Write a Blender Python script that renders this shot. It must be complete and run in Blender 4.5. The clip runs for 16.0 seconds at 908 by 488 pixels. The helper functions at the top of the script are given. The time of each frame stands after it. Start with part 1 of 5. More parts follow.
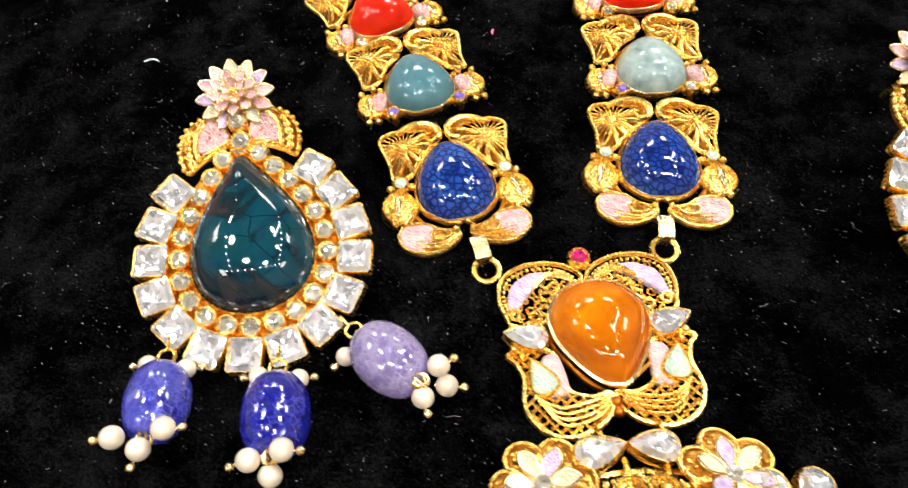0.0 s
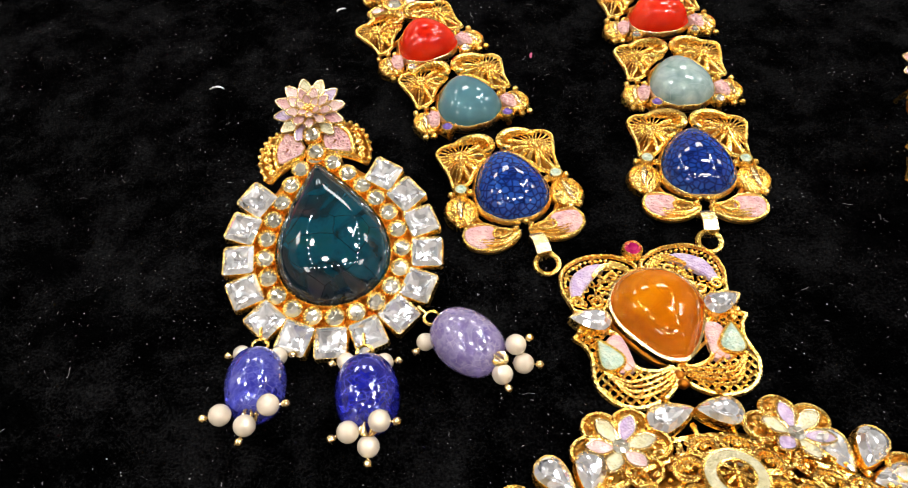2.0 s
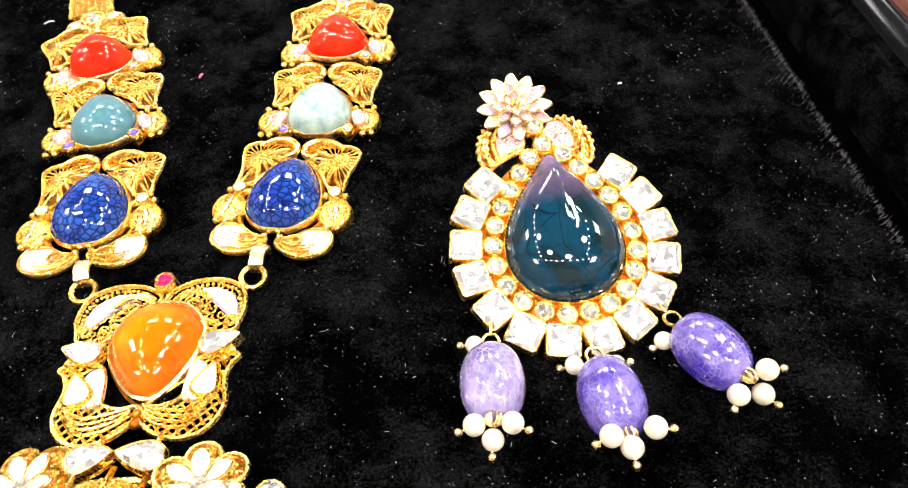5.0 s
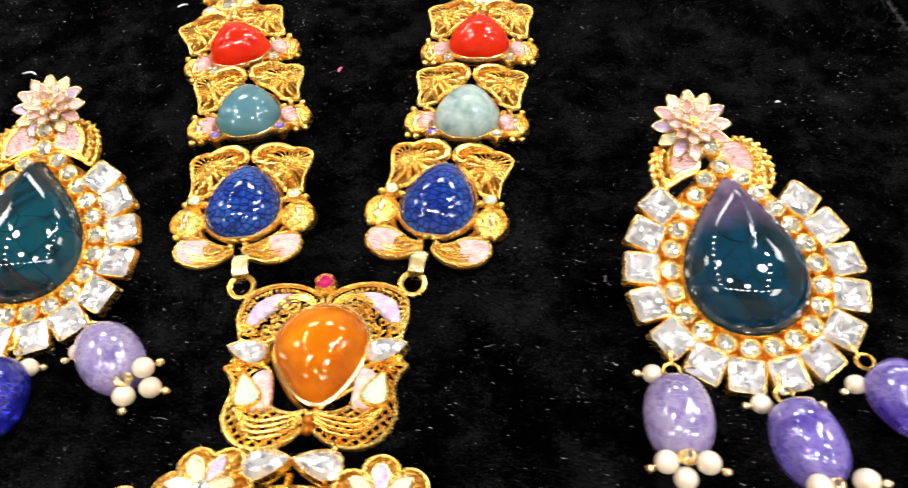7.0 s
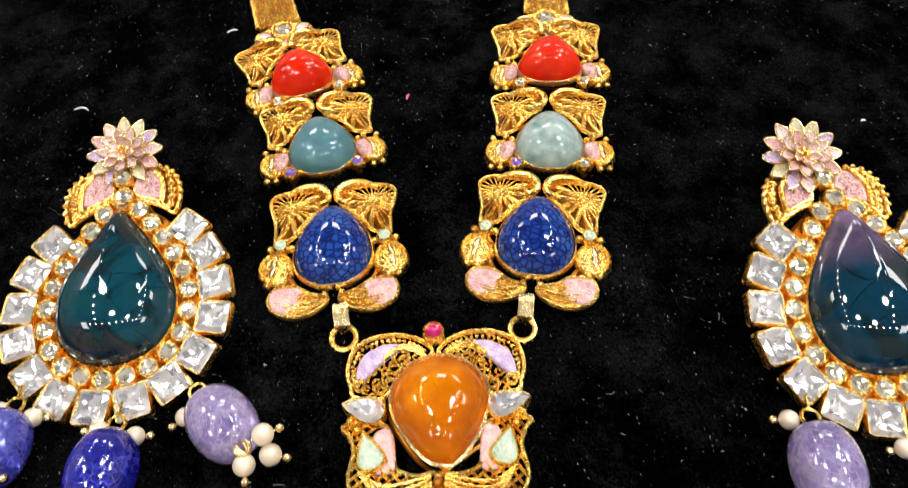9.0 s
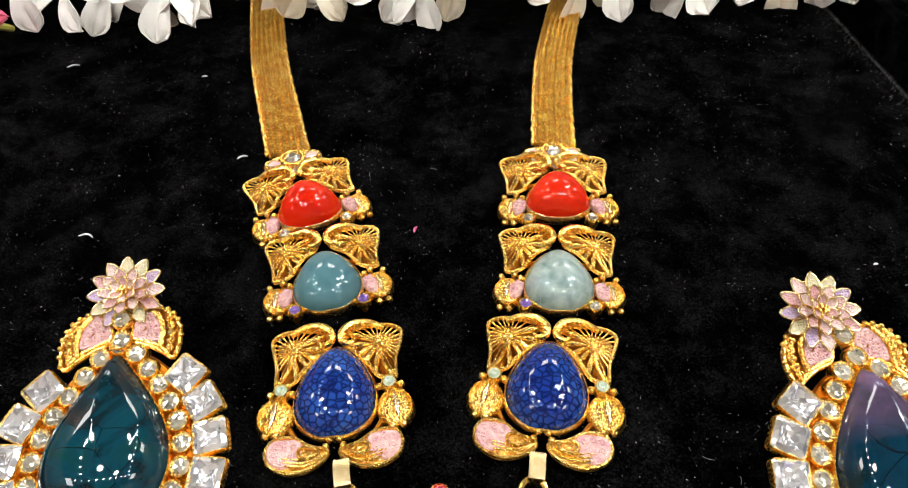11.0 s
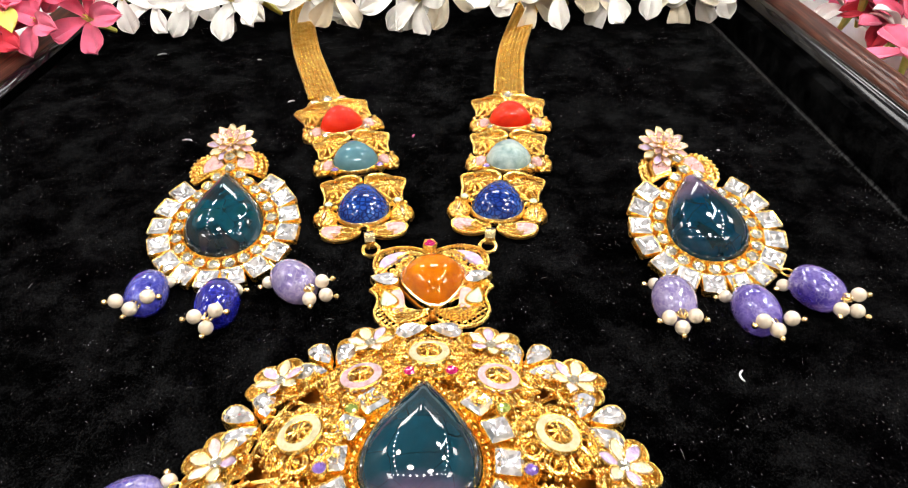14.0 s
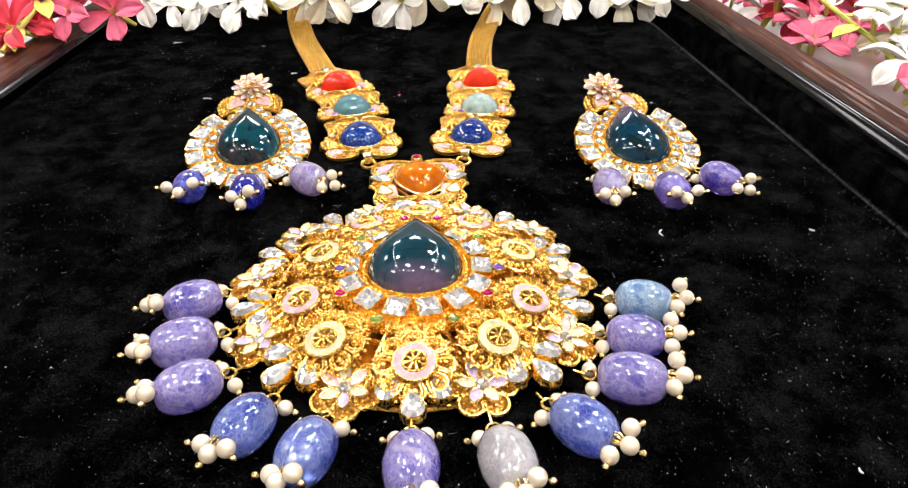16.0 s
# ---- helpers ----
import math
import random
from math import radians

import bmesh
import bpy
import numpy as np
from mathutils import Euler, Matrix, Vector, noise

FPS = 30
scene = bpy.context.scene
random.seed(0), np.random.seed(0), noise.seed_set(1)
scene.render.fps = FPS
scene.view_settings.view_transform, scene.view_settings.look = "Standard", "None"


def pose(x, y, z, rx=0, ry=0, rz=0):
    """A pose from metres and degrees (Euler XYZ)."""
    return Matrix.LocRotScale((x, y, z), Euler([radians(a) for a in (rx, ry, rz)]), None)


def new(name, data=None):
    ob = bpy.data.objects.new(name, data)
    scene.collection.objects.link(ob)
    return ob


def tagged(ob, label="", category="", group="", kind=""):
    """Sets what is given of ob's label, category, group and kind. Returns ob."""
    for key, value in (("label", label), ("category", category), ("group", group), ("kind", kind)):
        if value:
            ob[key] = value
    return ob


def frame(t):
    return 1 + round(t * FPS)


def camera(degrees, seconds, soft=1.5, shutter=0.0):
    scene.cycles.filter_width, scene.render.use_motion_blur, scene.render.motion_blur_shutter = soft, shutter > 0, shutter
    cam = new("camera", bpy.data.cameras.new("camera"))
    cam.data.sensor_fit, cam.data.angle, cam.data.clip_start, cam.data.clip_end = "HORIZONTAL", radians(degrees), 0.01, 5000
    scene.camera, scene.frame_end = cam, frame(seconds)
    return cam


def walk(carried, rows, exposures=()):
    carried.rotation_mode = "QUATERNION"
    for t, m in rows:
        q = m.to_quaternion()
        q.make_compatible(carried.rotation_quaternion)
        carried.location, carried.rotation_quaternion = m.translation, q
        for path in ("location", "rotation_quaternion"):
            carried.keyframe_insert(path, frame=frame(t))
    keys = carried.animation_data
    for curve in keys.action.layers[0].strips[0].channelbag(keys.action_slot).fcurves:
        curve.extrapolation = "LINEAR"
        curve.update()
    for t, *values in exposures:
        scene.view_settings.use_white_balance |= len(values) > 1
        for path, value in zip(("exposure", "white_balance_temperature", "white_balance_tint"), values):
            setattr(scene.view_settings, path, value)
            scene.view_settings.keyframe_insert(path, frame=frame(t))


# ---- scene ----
cam = camera(67.4, 16.0, 1.0, 0.3)
METRES, EYE, TILT, LEAN, TURN = 0.37, 0.0955, -54.8, 2.0, -5.0
ROWS = [
    (0.0, 0.0, 0.0, 0.0, 0.0, 0.0, -0.0),
    (0.5, -0.035, 0.0043, 0.0038, -0.45, 2.3, 0.61),
    (1.0, -0.0442, -0.0025, -0.0054, -0.55, 3.07, 1.25),
    (1.5, -0.0446, -0.0157, -0.0164, -0.67, 3.26, 1.53),
    (2.0, -0.0328, -0.0246, -0.0231, -0.38, 3.85, 1.32),
    (2.5, -0.0064, -0.0331, -0.0294, 0.13, 4.47, 0.84),
    (3.0, 0.0399, -0.0365, -0.0285, 0.93, 4.98, 0.51),
    (3.5, 0.1088, -0.0298, -0.0282, 0.42, 5.12, 0.76),
    (4.0, 0.1863, -0.0211, -0.018, 0.0, 4.39, 0.93),
    (6.5, 0.2029, -0.0134, 0.0002, 4.76, 3.79, -6.16),
    (7.0, 0.1355, -0.0105, 0.0003, 3.96, 3.18, -5.45),
    (7.5, 0.0932, -0.0089, 0.0056, 2.9, 3.06, -4.07),
    (8.0, 0.0804, -0.0051, 0.0055, 2.34, 2.99, -3.49),
    (8.5, 0.0809, -0.0056, 0.0065, 2.58, 2.89, -3.6),
    (9.0, 0.0768, -0.0037, 0.02, 2.71, 2.57, -3.52),
    (9.5, 0.067, 0.0125, 0.0609, 2.98, 4.31, -4.35),
    (12.0, 0.0751, -0.0341, 0.0041, 1.89, 13.12, -4.47),
    (12.5, 0.0781, -0.0718, -0.0327, 1.67, 15.04, -4.42),
    (13.0, 0.082, -0.0972, -0.067, 1.47, 15.99, -4.29),
    (13.5, 0.089, -0.1194, -0.107, 1.42, 16.51, -4.32),
    (14.0, 0.0927, -0.1438, -0.1431, 1.44, 17.4, -4.23),
    (14.5, 0.0987, -0.166, -0.1763, 0.89, 18.77, -3.97),
    (15.0, 0.1013, -0.1885, -0.2139, 0.4, 19.75, -3.47),
    (15.5, 0.096, -0.2071, -0.259, 0.03, 21.72, -3.77),
    (16.0, 0.0974, -0.2076, -0.2852, -0.38, 21.86, -2.91),
]
walk(cam, [(t, pose(0, 0, EYE, TILT, LEAN, TURN) @ pose(METRES * x, METRES * y, METRES * z, 90 + pitch, roll, yaw)) for t, x, y, z, yaw, pitch, roll in ROWS],
     exposures=[(0.0, 0.18), (1.5, -0.04), (2.0, -0.19), (2.5, -0.06), (3.5, -0.02), (3.8, 0.31), (4.0, 1.36), (4.2, 1.46), (4.8, 1.10), (5.7, 0.30), (6.3, 0.10), (7.0, 0.20), (8.0, -0.02), (8.5, -0.22), (9.0, -0.12), (9.5, -0.18), (12.0, -0.24), (12.5, -0.04), (14.0, 0.21), (16.0, 0.21)])

# ---------------------------------------------------------------- world and room light
world = bpy.data.worlds.new("world")
scene.world = world
world.use_nodes = True
world.node_tree.nodes["Background"].inputs[0].default_value = (1.0, 0.97, 0.93, 1)
world.node_tree.nodes["Background"].inputs[1].default_value = 0.05
FILL_PANEL_GLOW, SPOT_GLOW, STRIP_GLOW, WIDE_GLOW = 16.0, 150.0, 55.0, 50.0

# ---------------------------------------------------------------- materials


def material(name):
    m = bpy.data.materials.new(name)
    m.use_nodes = True
    return m, m.node_tree.nodes, m.node_tree.links, m.node_tree.nodes["Principled BSDF"]


def tex_coords(nodes, links, scale):
    """Object coordinates in millimetres times scale, shifted piece by piece."""
    tc, info, mp, add = nodes.new("ShaderNodeTexCoord"), nodes.new("ShaderNodeObjectInfo"), nodes.new("ShaderNodeMapping"), nodes.new("ShaderNodeVectorMath")
    add.operation = "MULTIPLY_ADD"
    add.inputs[1].default_value = (1000, 1000, 1000)
    mul = nodes.new("ShaderNodeMath")
    mul.operation = "MULTIPLY"
    mul.inputs[1].default_value = 97.0
    links.new(info.outputs["Random"], mul.inputs[0])
    links.new(tc.outputs["Object"], add.inputs[0])
    links.new(mul.outputs[0], add.inputs[2])
    mp.inputs["Scale"].default_value = (scale, scale, scale)
    links.new(add.outputs[0], mp.inputs[0])
    return mp.outputs[0]


def noise_tex(nodes, links, vec, scale, detail=3.0, rough=0.5, distortion=0.0):
    n = nodes.new("ShaderNodeTexNoise")
    n.inputs["Scale"].default_value, n.inputs["Detail"].default_value = scale, detail
    n.inputs["Roughness"].default_value, n.inputs["Distortion"].default_value = rough, distortion
    links.new(vec, n.inputs["Vector"])
    return n.outputs["Fac"]


def ramp(nodes, links, fac, stops):
    r = nodes.new("ShaderNodeValToRGB")
    while len(r.color_ramp.elements) < len(stops):
        r.color_ramp.elements.new(0.5)
    for e, (p, c) in zip(r.color_ramp.elements, stops):
        e.position, e.color = p, (*c, 1)
    links.new(fac, r.inputs[0])
    return r.outputs[0]


def bump(nodes, links, bsdf, height, strength, dist=0.0002):
    b = nodes.new("ShaderNodeBump")
    b.inputs["Strength"].default_value, b.inputs["Distance"].default_value = strength, dist
    links.new(height, b.inputs["Height"])
    links.new(b.outputs[0], bsdf.inputs["Normal"])


def gold(name, c1, c2, rough=0.25, pattern=0.0, metal=1.0):
    """Antique gold plate: tone drifts softly; pattern is the depth of a chased surface."""
    m, n, l, b = material(name)
    v = tex_coords(n, l, 1.0)
    big = noise_tex(n, l, v, 0.35, 3)
    l.new(ramp(n, l, big, [(0.3, c1), (0.7, c2)]), b.inputs["Base Color"])
    b.inputs["Metallic"].default_value = metal
    fine = noise_tex(n, l, v, 3.0, 4)
    l.new(ramp(n, l, fine, [(0.3, (rough * 0.8,) * 3), (0.7, (rough * 1.3,) * 3)]), b.inputs["Roughness"])
    if pattern:
        w = n.new("ShaderNodeTexVoronoi")
        w.feature = "F1"
        w.inputs["Scale"].default_value = 1.35
        l.new(v, w.inputs["Vector"])
        bump(n, l, b, w.outputs["Distance"], pattern, 0.0004)
    else:
        bump(n, l, b, fine, 0.5, 0.00012)
    return m


GOLD = gold("gold_plate", (0.82, 0.44, 0.07), (1.0, 0.72, 0.22), 0.24)
GOLD_CHASED = gold("chased_gold", (0.72, 0.38, 0.06), (0.94, 0.62, 0.18), 0.3, 1.0)
# reddish gold of the lower layers, darkened to carry the shade of the recesses
GOLD_DEEP_SHADE = gold("shade_dark_reddish_gold", (0.36, 0.11, 0.010), (0.60, 0.26, 0.03), 0.36)
GOLD_PALE = gold("pale_gold_rim", (0.85, 0.62, 0.28), (0.95, 0.76, 0.42), 0.22)


def enamel(name, c1, c2, rough=0.4):
    m, n, l, b = material(name)
    v = tex_coords(n, l, 1.0)
    l.new(ramp(n, l, noise_tex(n, l, v, 0.8, 3), [(0.35, c1), (0.65, c2)]), b.inputs["Base Color"])
    b.inputs["Roughness"].default_value = rough
    w = n.new("ShaderNodeTexVoronoi")
    w.inputs["Scale"].default_value = 2.6
    l.new(v, w.inputs["Vector"])
    bump(n, l, b, w.outputs["Distance"], 0.6, 0.0003)
    return m


PINK = enamel("pink_enamel", (0.56, 0.29, 0.30), (0.70, 0.46, 0.43))
LILAC = enamel("lilac_enamel", (0.40, 0.28, 0.48), (0.56, 0.45, 0.58))
CREAM = enamel("cream_enamel", (0.56, 0.51, 0.30), (0.64, 0.60, 0.43))
MINT = enamel("mint_enamel", (0.36, 0.50, 0.42), (0.52, 0.57, 0.44))
RING_CREAM_E = enamel("cream_ring_enamel", (0.44, 0.39, 0.21), (0.52, 0.47, 0.30))
RING_PINK_E = enamel("pink_ring_enamel", (0.44, 0.27, 0.29), (0.52, 0.36, 0.37))
BLUSH = enamel("blush_enamel", (0.68, 0.44, 0.44), (0.74, 0.58, 0.55))


def crackle(name, stops, vein, vein_width, cell, rough=0.04, cloud=0.12, coat=0.0, glassy=0.0, ior=1.52, zone=None, patchy=False, clear=0.0):
    """Dyed agate: drifting colour, with a net of veins."""
    m, n, l, b = material(name)
    v = tex_coords(n, l, 1.0)
    col = ramp(n, l, noise_tex(n, l, v, cloud, 4, 0.66 if patchy else 0.55, 0.35 if patchy else 0.6), stops)
    w = n.new("ShaderNodeTexVoronoi")
    w.feature = "DISTANCE_TO_EDGE"
    w.inputs["Scale"].default_value = cell
    wob = n.new("ShaderNodeMixRGB")
    wob.inputs[0].default_value = 0.25
    nn = n.new("ShaderNodeTexNoise")
    nn.inputs["Scale"].default_value = 0.6
    l.new(v, nn.inputs["Vector"])
    l.new(v, wob.inputs[1])
    l.new(nn.outputs["Color"], wob.inputs[2])
    wob.blend_type = "ADD"
    l.new(wob.outputs[0], w.inputs["Vector"])
    mask = ramp(n, l, w.outputs["Distance"], [(0.0, (1, 1, 1)), (vein_width, (0, 0, 0))])
    mix = n.new("ShaderNodeMixRGB")
    if patchy:
        # the cracks show in some parts of the bead only
        part_of = n.new("ShaderNodeMixRGB")
        part_of.blend_type = "MULTIPLY"
        part_of.inputs[0].default_value = 1.0
        l.new(mask, part_of.inputs[1])
        l.new(ramp(n, l, noise_tex(n, l, v, 0.35, 4, 0.6), [(0.44, (0.02,) * 3), (0.58, (0.75,) * 3)]), part_of.inputs[2])
        mask = part_of.outputs[0]
    l.new(mask, mix.inputs[0])
    l.new(col, mix.inputs[1])
    mix.inputs[2].default_value = (*vein, 1)
    final = mix.outputs[0]
    if zone:
        # a second colour that the stone takes on between two heights of its length
        low, high, tint = zone
        tc, sep, mr, zm = n.new("ShaderNodeTexCoord"), n.new("ShaderNodeSeparateXYZ"), n.new("ShaderNodeMapRange"), n.new("ShaderNodeMixRGB")
        l.new(tc.outputs["Object"], sep.inputs[0])
        mr.inputs["From Min"].default_value, mr.inputs["From Max"].default_value = low / 1000, high / 1000
        l.new(sep.outputs[1], mr.inputs["Value"])
        cl = noise_tex(n, l, v, 0.16, 4, 0.6, 0.5)
        mu = n.new("ShaderNodeMath")
        mu.operation = "MULTIPLY"
        l.new(mr.outputs[0], mu.inputs[0])
        l.new(ramp(n, l, cl, [(0.3, (0.25,) * 3), (0.6, (1, 1, 1))]), mu.inputs[1])
        l.new(mu.outputs[0], zm.inputs[0])
        l.new(final, zm.inputs[1])
        zm.inputs[2].default_value = (*tint, 1)
        final = zm.outputs[0]
    l.new(final, b.inputs["Base Color"])
    b.inputs["Roughness"].default_value = rough
    b.inputs["IOR"].default_value = ior
    b.inputs["Coat Weight"].default_value, b.inputs["Coat Roughness"].default_value = coat, 0.02
    if patchy:
        b.inputs["Transmission Weight"].default_value = 0.55
        bump(n, l, b, noise_tex(n, l, v, 0.55, 3, 0.6, 0.8), 0.14, 0.0005)
    if clear:
        b.inputs["Transmission Weight"].default_value = clear
    if glassy:
        b.inputs["Subsurface Weight"].default_value = glassy
        b.inputs["Subsurface Radius"].default_value = (1.0, 1.0, 1.6)
        b.inputs["Subsurface Scale"].default_value = 0.0022
    return m


TEAL = crackle("teal_agate", [(0.36, (0.026, 0.021, 0.024)), (0.46, (0.002, 0.014, 0.020)), (0.56, (0.002, 0.040, 0.062)), (0.72, (0.003, 0.036, 0.034))], (0.0008, 0.006, 0.012), 0.010, 0.12, cloud=0.10)
TEAL_VIOLET = crackle("teal_violet_agate", [(0.34, (0.008, 0.012, 0.016)), (0.44, (0.002, 0.014, 0.020)), (0.56, (0.001, 0.026, 0.052)), (0.72, (0.002, 0.016, 0.022))], (0.002, 0.005, 0.014), 0.010, 0.12, cloud=0.10, zone=(4, 15, (0.16, 0.10, 0.20)))
TEAL_FOOT = crackle("blue_grey_agate", [(0.3, (0.010, 0.024, 0.034)), (0.45, (0.004, 0.028, 0.042)), (0.6, (0.006, 0.040, 0.062)), (0.75, (0.012, 0.034, 0.046))], (0.003, 0.010, 0.018), 0.014, 0.15, cloud=0.09, zone=(-6.5, -12.5, (0.17, 0.09, 0.18)))
BLUE_NET = crackle("blue_crackled_agate", [(0.3, (0.007, 0.024, 0.19)), (0.7, (0.018, 0.080, 0.33))], (0.0015, 0.006, 0.06), 0.22, 0.80)
RED = crackle("red_agate", [(0.3, (0.56, 0.010, 0.002)), (0.7, (0.76, 0.030, 0.005))], (0.62, 0.023, 0.004), 0.004, 0.2, ior=1.47, clear=0.08)
SEA = crackle("grey_teal_chalcedony", [(0.3, (0.055, 0.15, 0.18)), (0.7, (0.10, 0.23, 0.26))], (0.08, 0.19, 0.21), 0.01, 0.12, glassy=0.3, clear=0.1)
PALE = crackle("pale_green_quartz", [(0.3, (0.18, 0.27, 0.26)), (0.5, (0.30, 0.40, 0.38)), (0.7, (0.44, 0.53, 0.49))], (0.40, 0.49, 0.46), 0.006, 0.13, cloud=0.30, glassy=0.4, clear=0.15)
ORANGE = crackle("orange_carnelian", [(0.3, (0.38, 0.070, 0.0005)), (0.5, (0.53, 0.13, 0.0006)), (0.7, (0.68, 0.21, 0.001))], (0.5, 0.12, 0.001), 0.01, 0.12, ior=1.47, clear=0.15)


def bead_stuff(name, dark, light):
    mid = tuple((a + c) / 2 for a, c in zip(dark, light))
    white = tuple(min(0.85, c * 1.2 + 0.16) for c in light)
    return crackle(name, [(0.34, dark), (0.45, mid), (0.48, light), (0.56, mid), (0.60, light), (0.70, white)], white, 0.07, 0.95, cloud=0.15, coat=1.0, glassy=0.15, patchy=True)


BEAD_BLUE = bead_stuff("blue_crackle_quartz", (0.014, 0.012, 0.36), (0.13, 0.14, 0.66))
BEAD_DEEP = bead_stuff("deep_blue_quartz", (0.006, 0.006, 0.25), (0.024, 0.03, 0.45))
BEAD_LILAC = bead_stuff("pale_lilac_quartz", (0.22, 0.15, 0.46), (0.52, 0.44, 0.72))
BEAD_VIOLET = bead_stuff("violet_quartz", (0.075, 0.04, 0.40), (0.32, 0.24, 0.70))
BEAD_LAV = bead_stuff("lavender_quartz", (0.10, 0.08, 0.50), (0.48, 0.41, 0.80))
BEAD_SKY = bead_stuff("sky_blue_quartz", (0.07, 0.20, 0.52), (0.40, 0.57, 0.78))
BEAD_MID = bead_stuff("periwinkle_quartz", (0.045, 0.07, 0.46), (0.26, 0.33, 0.74))
BEAD_CLEAR = bead_stuff("clear_white_quartz", (0.44, 0.42, 0.46), (0.68, 0.64, 0.68))


def plain(name, c, rough, metal=0.0, coat=0.0, vary=0.12, scale=0.6, sheen=0.0):
    m, n, l, b = material(name)
    v = tex_coords(n, l, 1.0)
    lo, hi = tuple(x * (1 - vary) for x in c), tuple(min(1.0, x * (1 + vary)) for x in c)
    l.new(ramp(n, l, noise_tex(n, l, v, scale, 4), [(0.3, lo), (0.7, hi)]), b.inputs["Base Color"])
    b.inputs["Roughness"].default_value, b.inputs["Metallic"].default_value = rough, metal
    b.inputs["Coat Weight"].default_value, b.inputs["Sheen Weight"].default_value = coat, sheen
    return m


def foiled(name, c, cells, depth):
    """Clear cut stone over silver foil: every small facet throws its own reflection."""
    m, n, l, b = material(name)
    v = tex_coords(n, l, 1.0)
    w = n.new("ShaderNodeTexVoronoi")
    w.inputs["Scale"].default_value = cells
    l.new(v, w.inputs["Vector"])
    off, add, nrm, geo = n.new("ShaderNodeVectorMath"), n.new("ShaderNodeVectorMath"), n.new("ShaderNodeVectorMath"), n.new("ShaderNodeNewGeometry")
    off.operation, add.operation, nrm.operation = "SUBTRACT", "MULTIPLY_ADD", "NORMALIZE"
    off.inputs[1].default_value = (0.5, 0.5, 0.5)
    add.inputs[1].default_value = (depth, depth, depth)
    l.new(w.outputs["Color"], off.inputs[0])
    l.new(off.outputs[0], add.inputs[0])
    l.new(geo.outputs["Normal"], add.inputs[2])
    l.new(add.outputs[0], nrm.inputs[0])
    l.new(nrm.outputs[0], b.inputs["Normal"])
    sep = n.new("ShaderNodeSeparateColor")
    l.new(w.outputs["Color"], sep.inputs[0])
    l.new(ramp(n, l, sep.outputs[0], [(0.1, tuple(x * 0.6 for x in c)), (0.7, c)]), b.inputs["Base Color"])
    b.inputs["Metallic"].default_value, b.inputs["Roughness"].default_value = 0.72, 0.08
    b.inputs["Coat Weight"].default_value, b.inputs["Coat Roughness"].default_value = 0.7, 0.02
    return m


PEARL = plain("pearl", (0.70, 0.60, 0.47), 0.13, 0.2, 1.0, 0.08, 0.4)
CRYSTAL = foiled("foiled_crystal", (0.97, 0.97, 1.0), 0.8, 0.5)
POLKI = foiled("foiled_uncut_stone", (0.80, 0.75, 0.62), 0.9, 0.42)
RUBY = plain("ruby_glass", (0.45, 0.01, 0.12), 0.05, 0.3, 0.8)
AMETHYST = plain("violet_glass", (0.20, 0.12, 0.45), 0.05, 0.3, 0.8)
PERIDOT = plain("green_glass", (0.22, 0.28, 0.06), 0.06, 0.3, 0.8)
PETAL_WHITE = plain("white_cloth_petal", (0.80, 0.78, 0.74), 0.7, 0, 0, 0.05, 0.25, 0.2)
PETAL_IVORY = plain("ivory_cloth_petal", (0.74, 0.66, 0.52), 0.7, 0, 0, 0.07, 0.25, 0.2)
PETAL_PINK = plain("pink_cloth_petal", (0.76, 0.13, 0.24), 0.65, 0, 0, 0.25, 0.12, 0.2)
PETAL_RED = plain("coral_red_cloth_petal", (0.70, 0.025, 0.06), 0.65, 0, 0, 0.2, 0.12, 0.2)
STEM = plain("yellow_green_stem", (0.55, 0.52, 0.10), 0.5, 0, 0, 0.15, 0.2)
LINT_WHITE = plain("white_lint", (0.75, 0.75, 0.78), 0.9)
LINT_GREY = plain("grey_lint", (0.30, 0.30, 0.31), 0.9, 0, 0, 0.5, 0.05)
LINT_PINK = plain("pink_lint", (0.65, 0.12, 0.25), 0.9)


def velvet_material(name, lo, hi, sheen):
    m, n, l, b = material(name)
    v = tex_coords(n, l, 1.0)
    wide = noise_tex(n, l, v, 0.09, 5, 0.75)
    fine = noise_tex(n, l, v, 2.2, 5, 0.7)
    mix = n.new("ShaderNodeMath")
    mix.operation = "MULTIPLY"
    l.new(wide, mix.inputs[0])
    l.new(fine, mix.inputs[1])
    l.new(ramp(n, l, mix.outputs[0], [(0.225, lo), (0.46, hi)]), b.inputs["Base Color"])
    b.inputs["Roughness"].default_value = 1.0
    b.inputs["Specular IOR Level"].default_value = 0.0
    b.inputs["Sheen Weight"].default_value, b.inputs["Sheen Roughness"].default_value = sheen, 0.4
    bump(n, l, b, fine, 0.9, 0.0006)
    return m


VELVET = velvet_material("black_velvet", (0.0001, 0.0001, 0.00012), (0.0140, 0.0140, 0.0147), 0.0025)
# lining velvet, its colour darkened for the shade in the channel beside the pad
VELVET_LINING_SHADE = velvet_material("shade_black_velvet", (0.0002, 0.0002, 0.0002), (0.0012, 0.0012, 0.0013), 0.001)
# nap fibre colour is raised to carry the grazing sheen of the pad's edge
NAP = plain("sheen_grey_velvet_fibre", (0.055, 0.054, 0.054), 0.9, 0, 0, 0.5, 0.1)


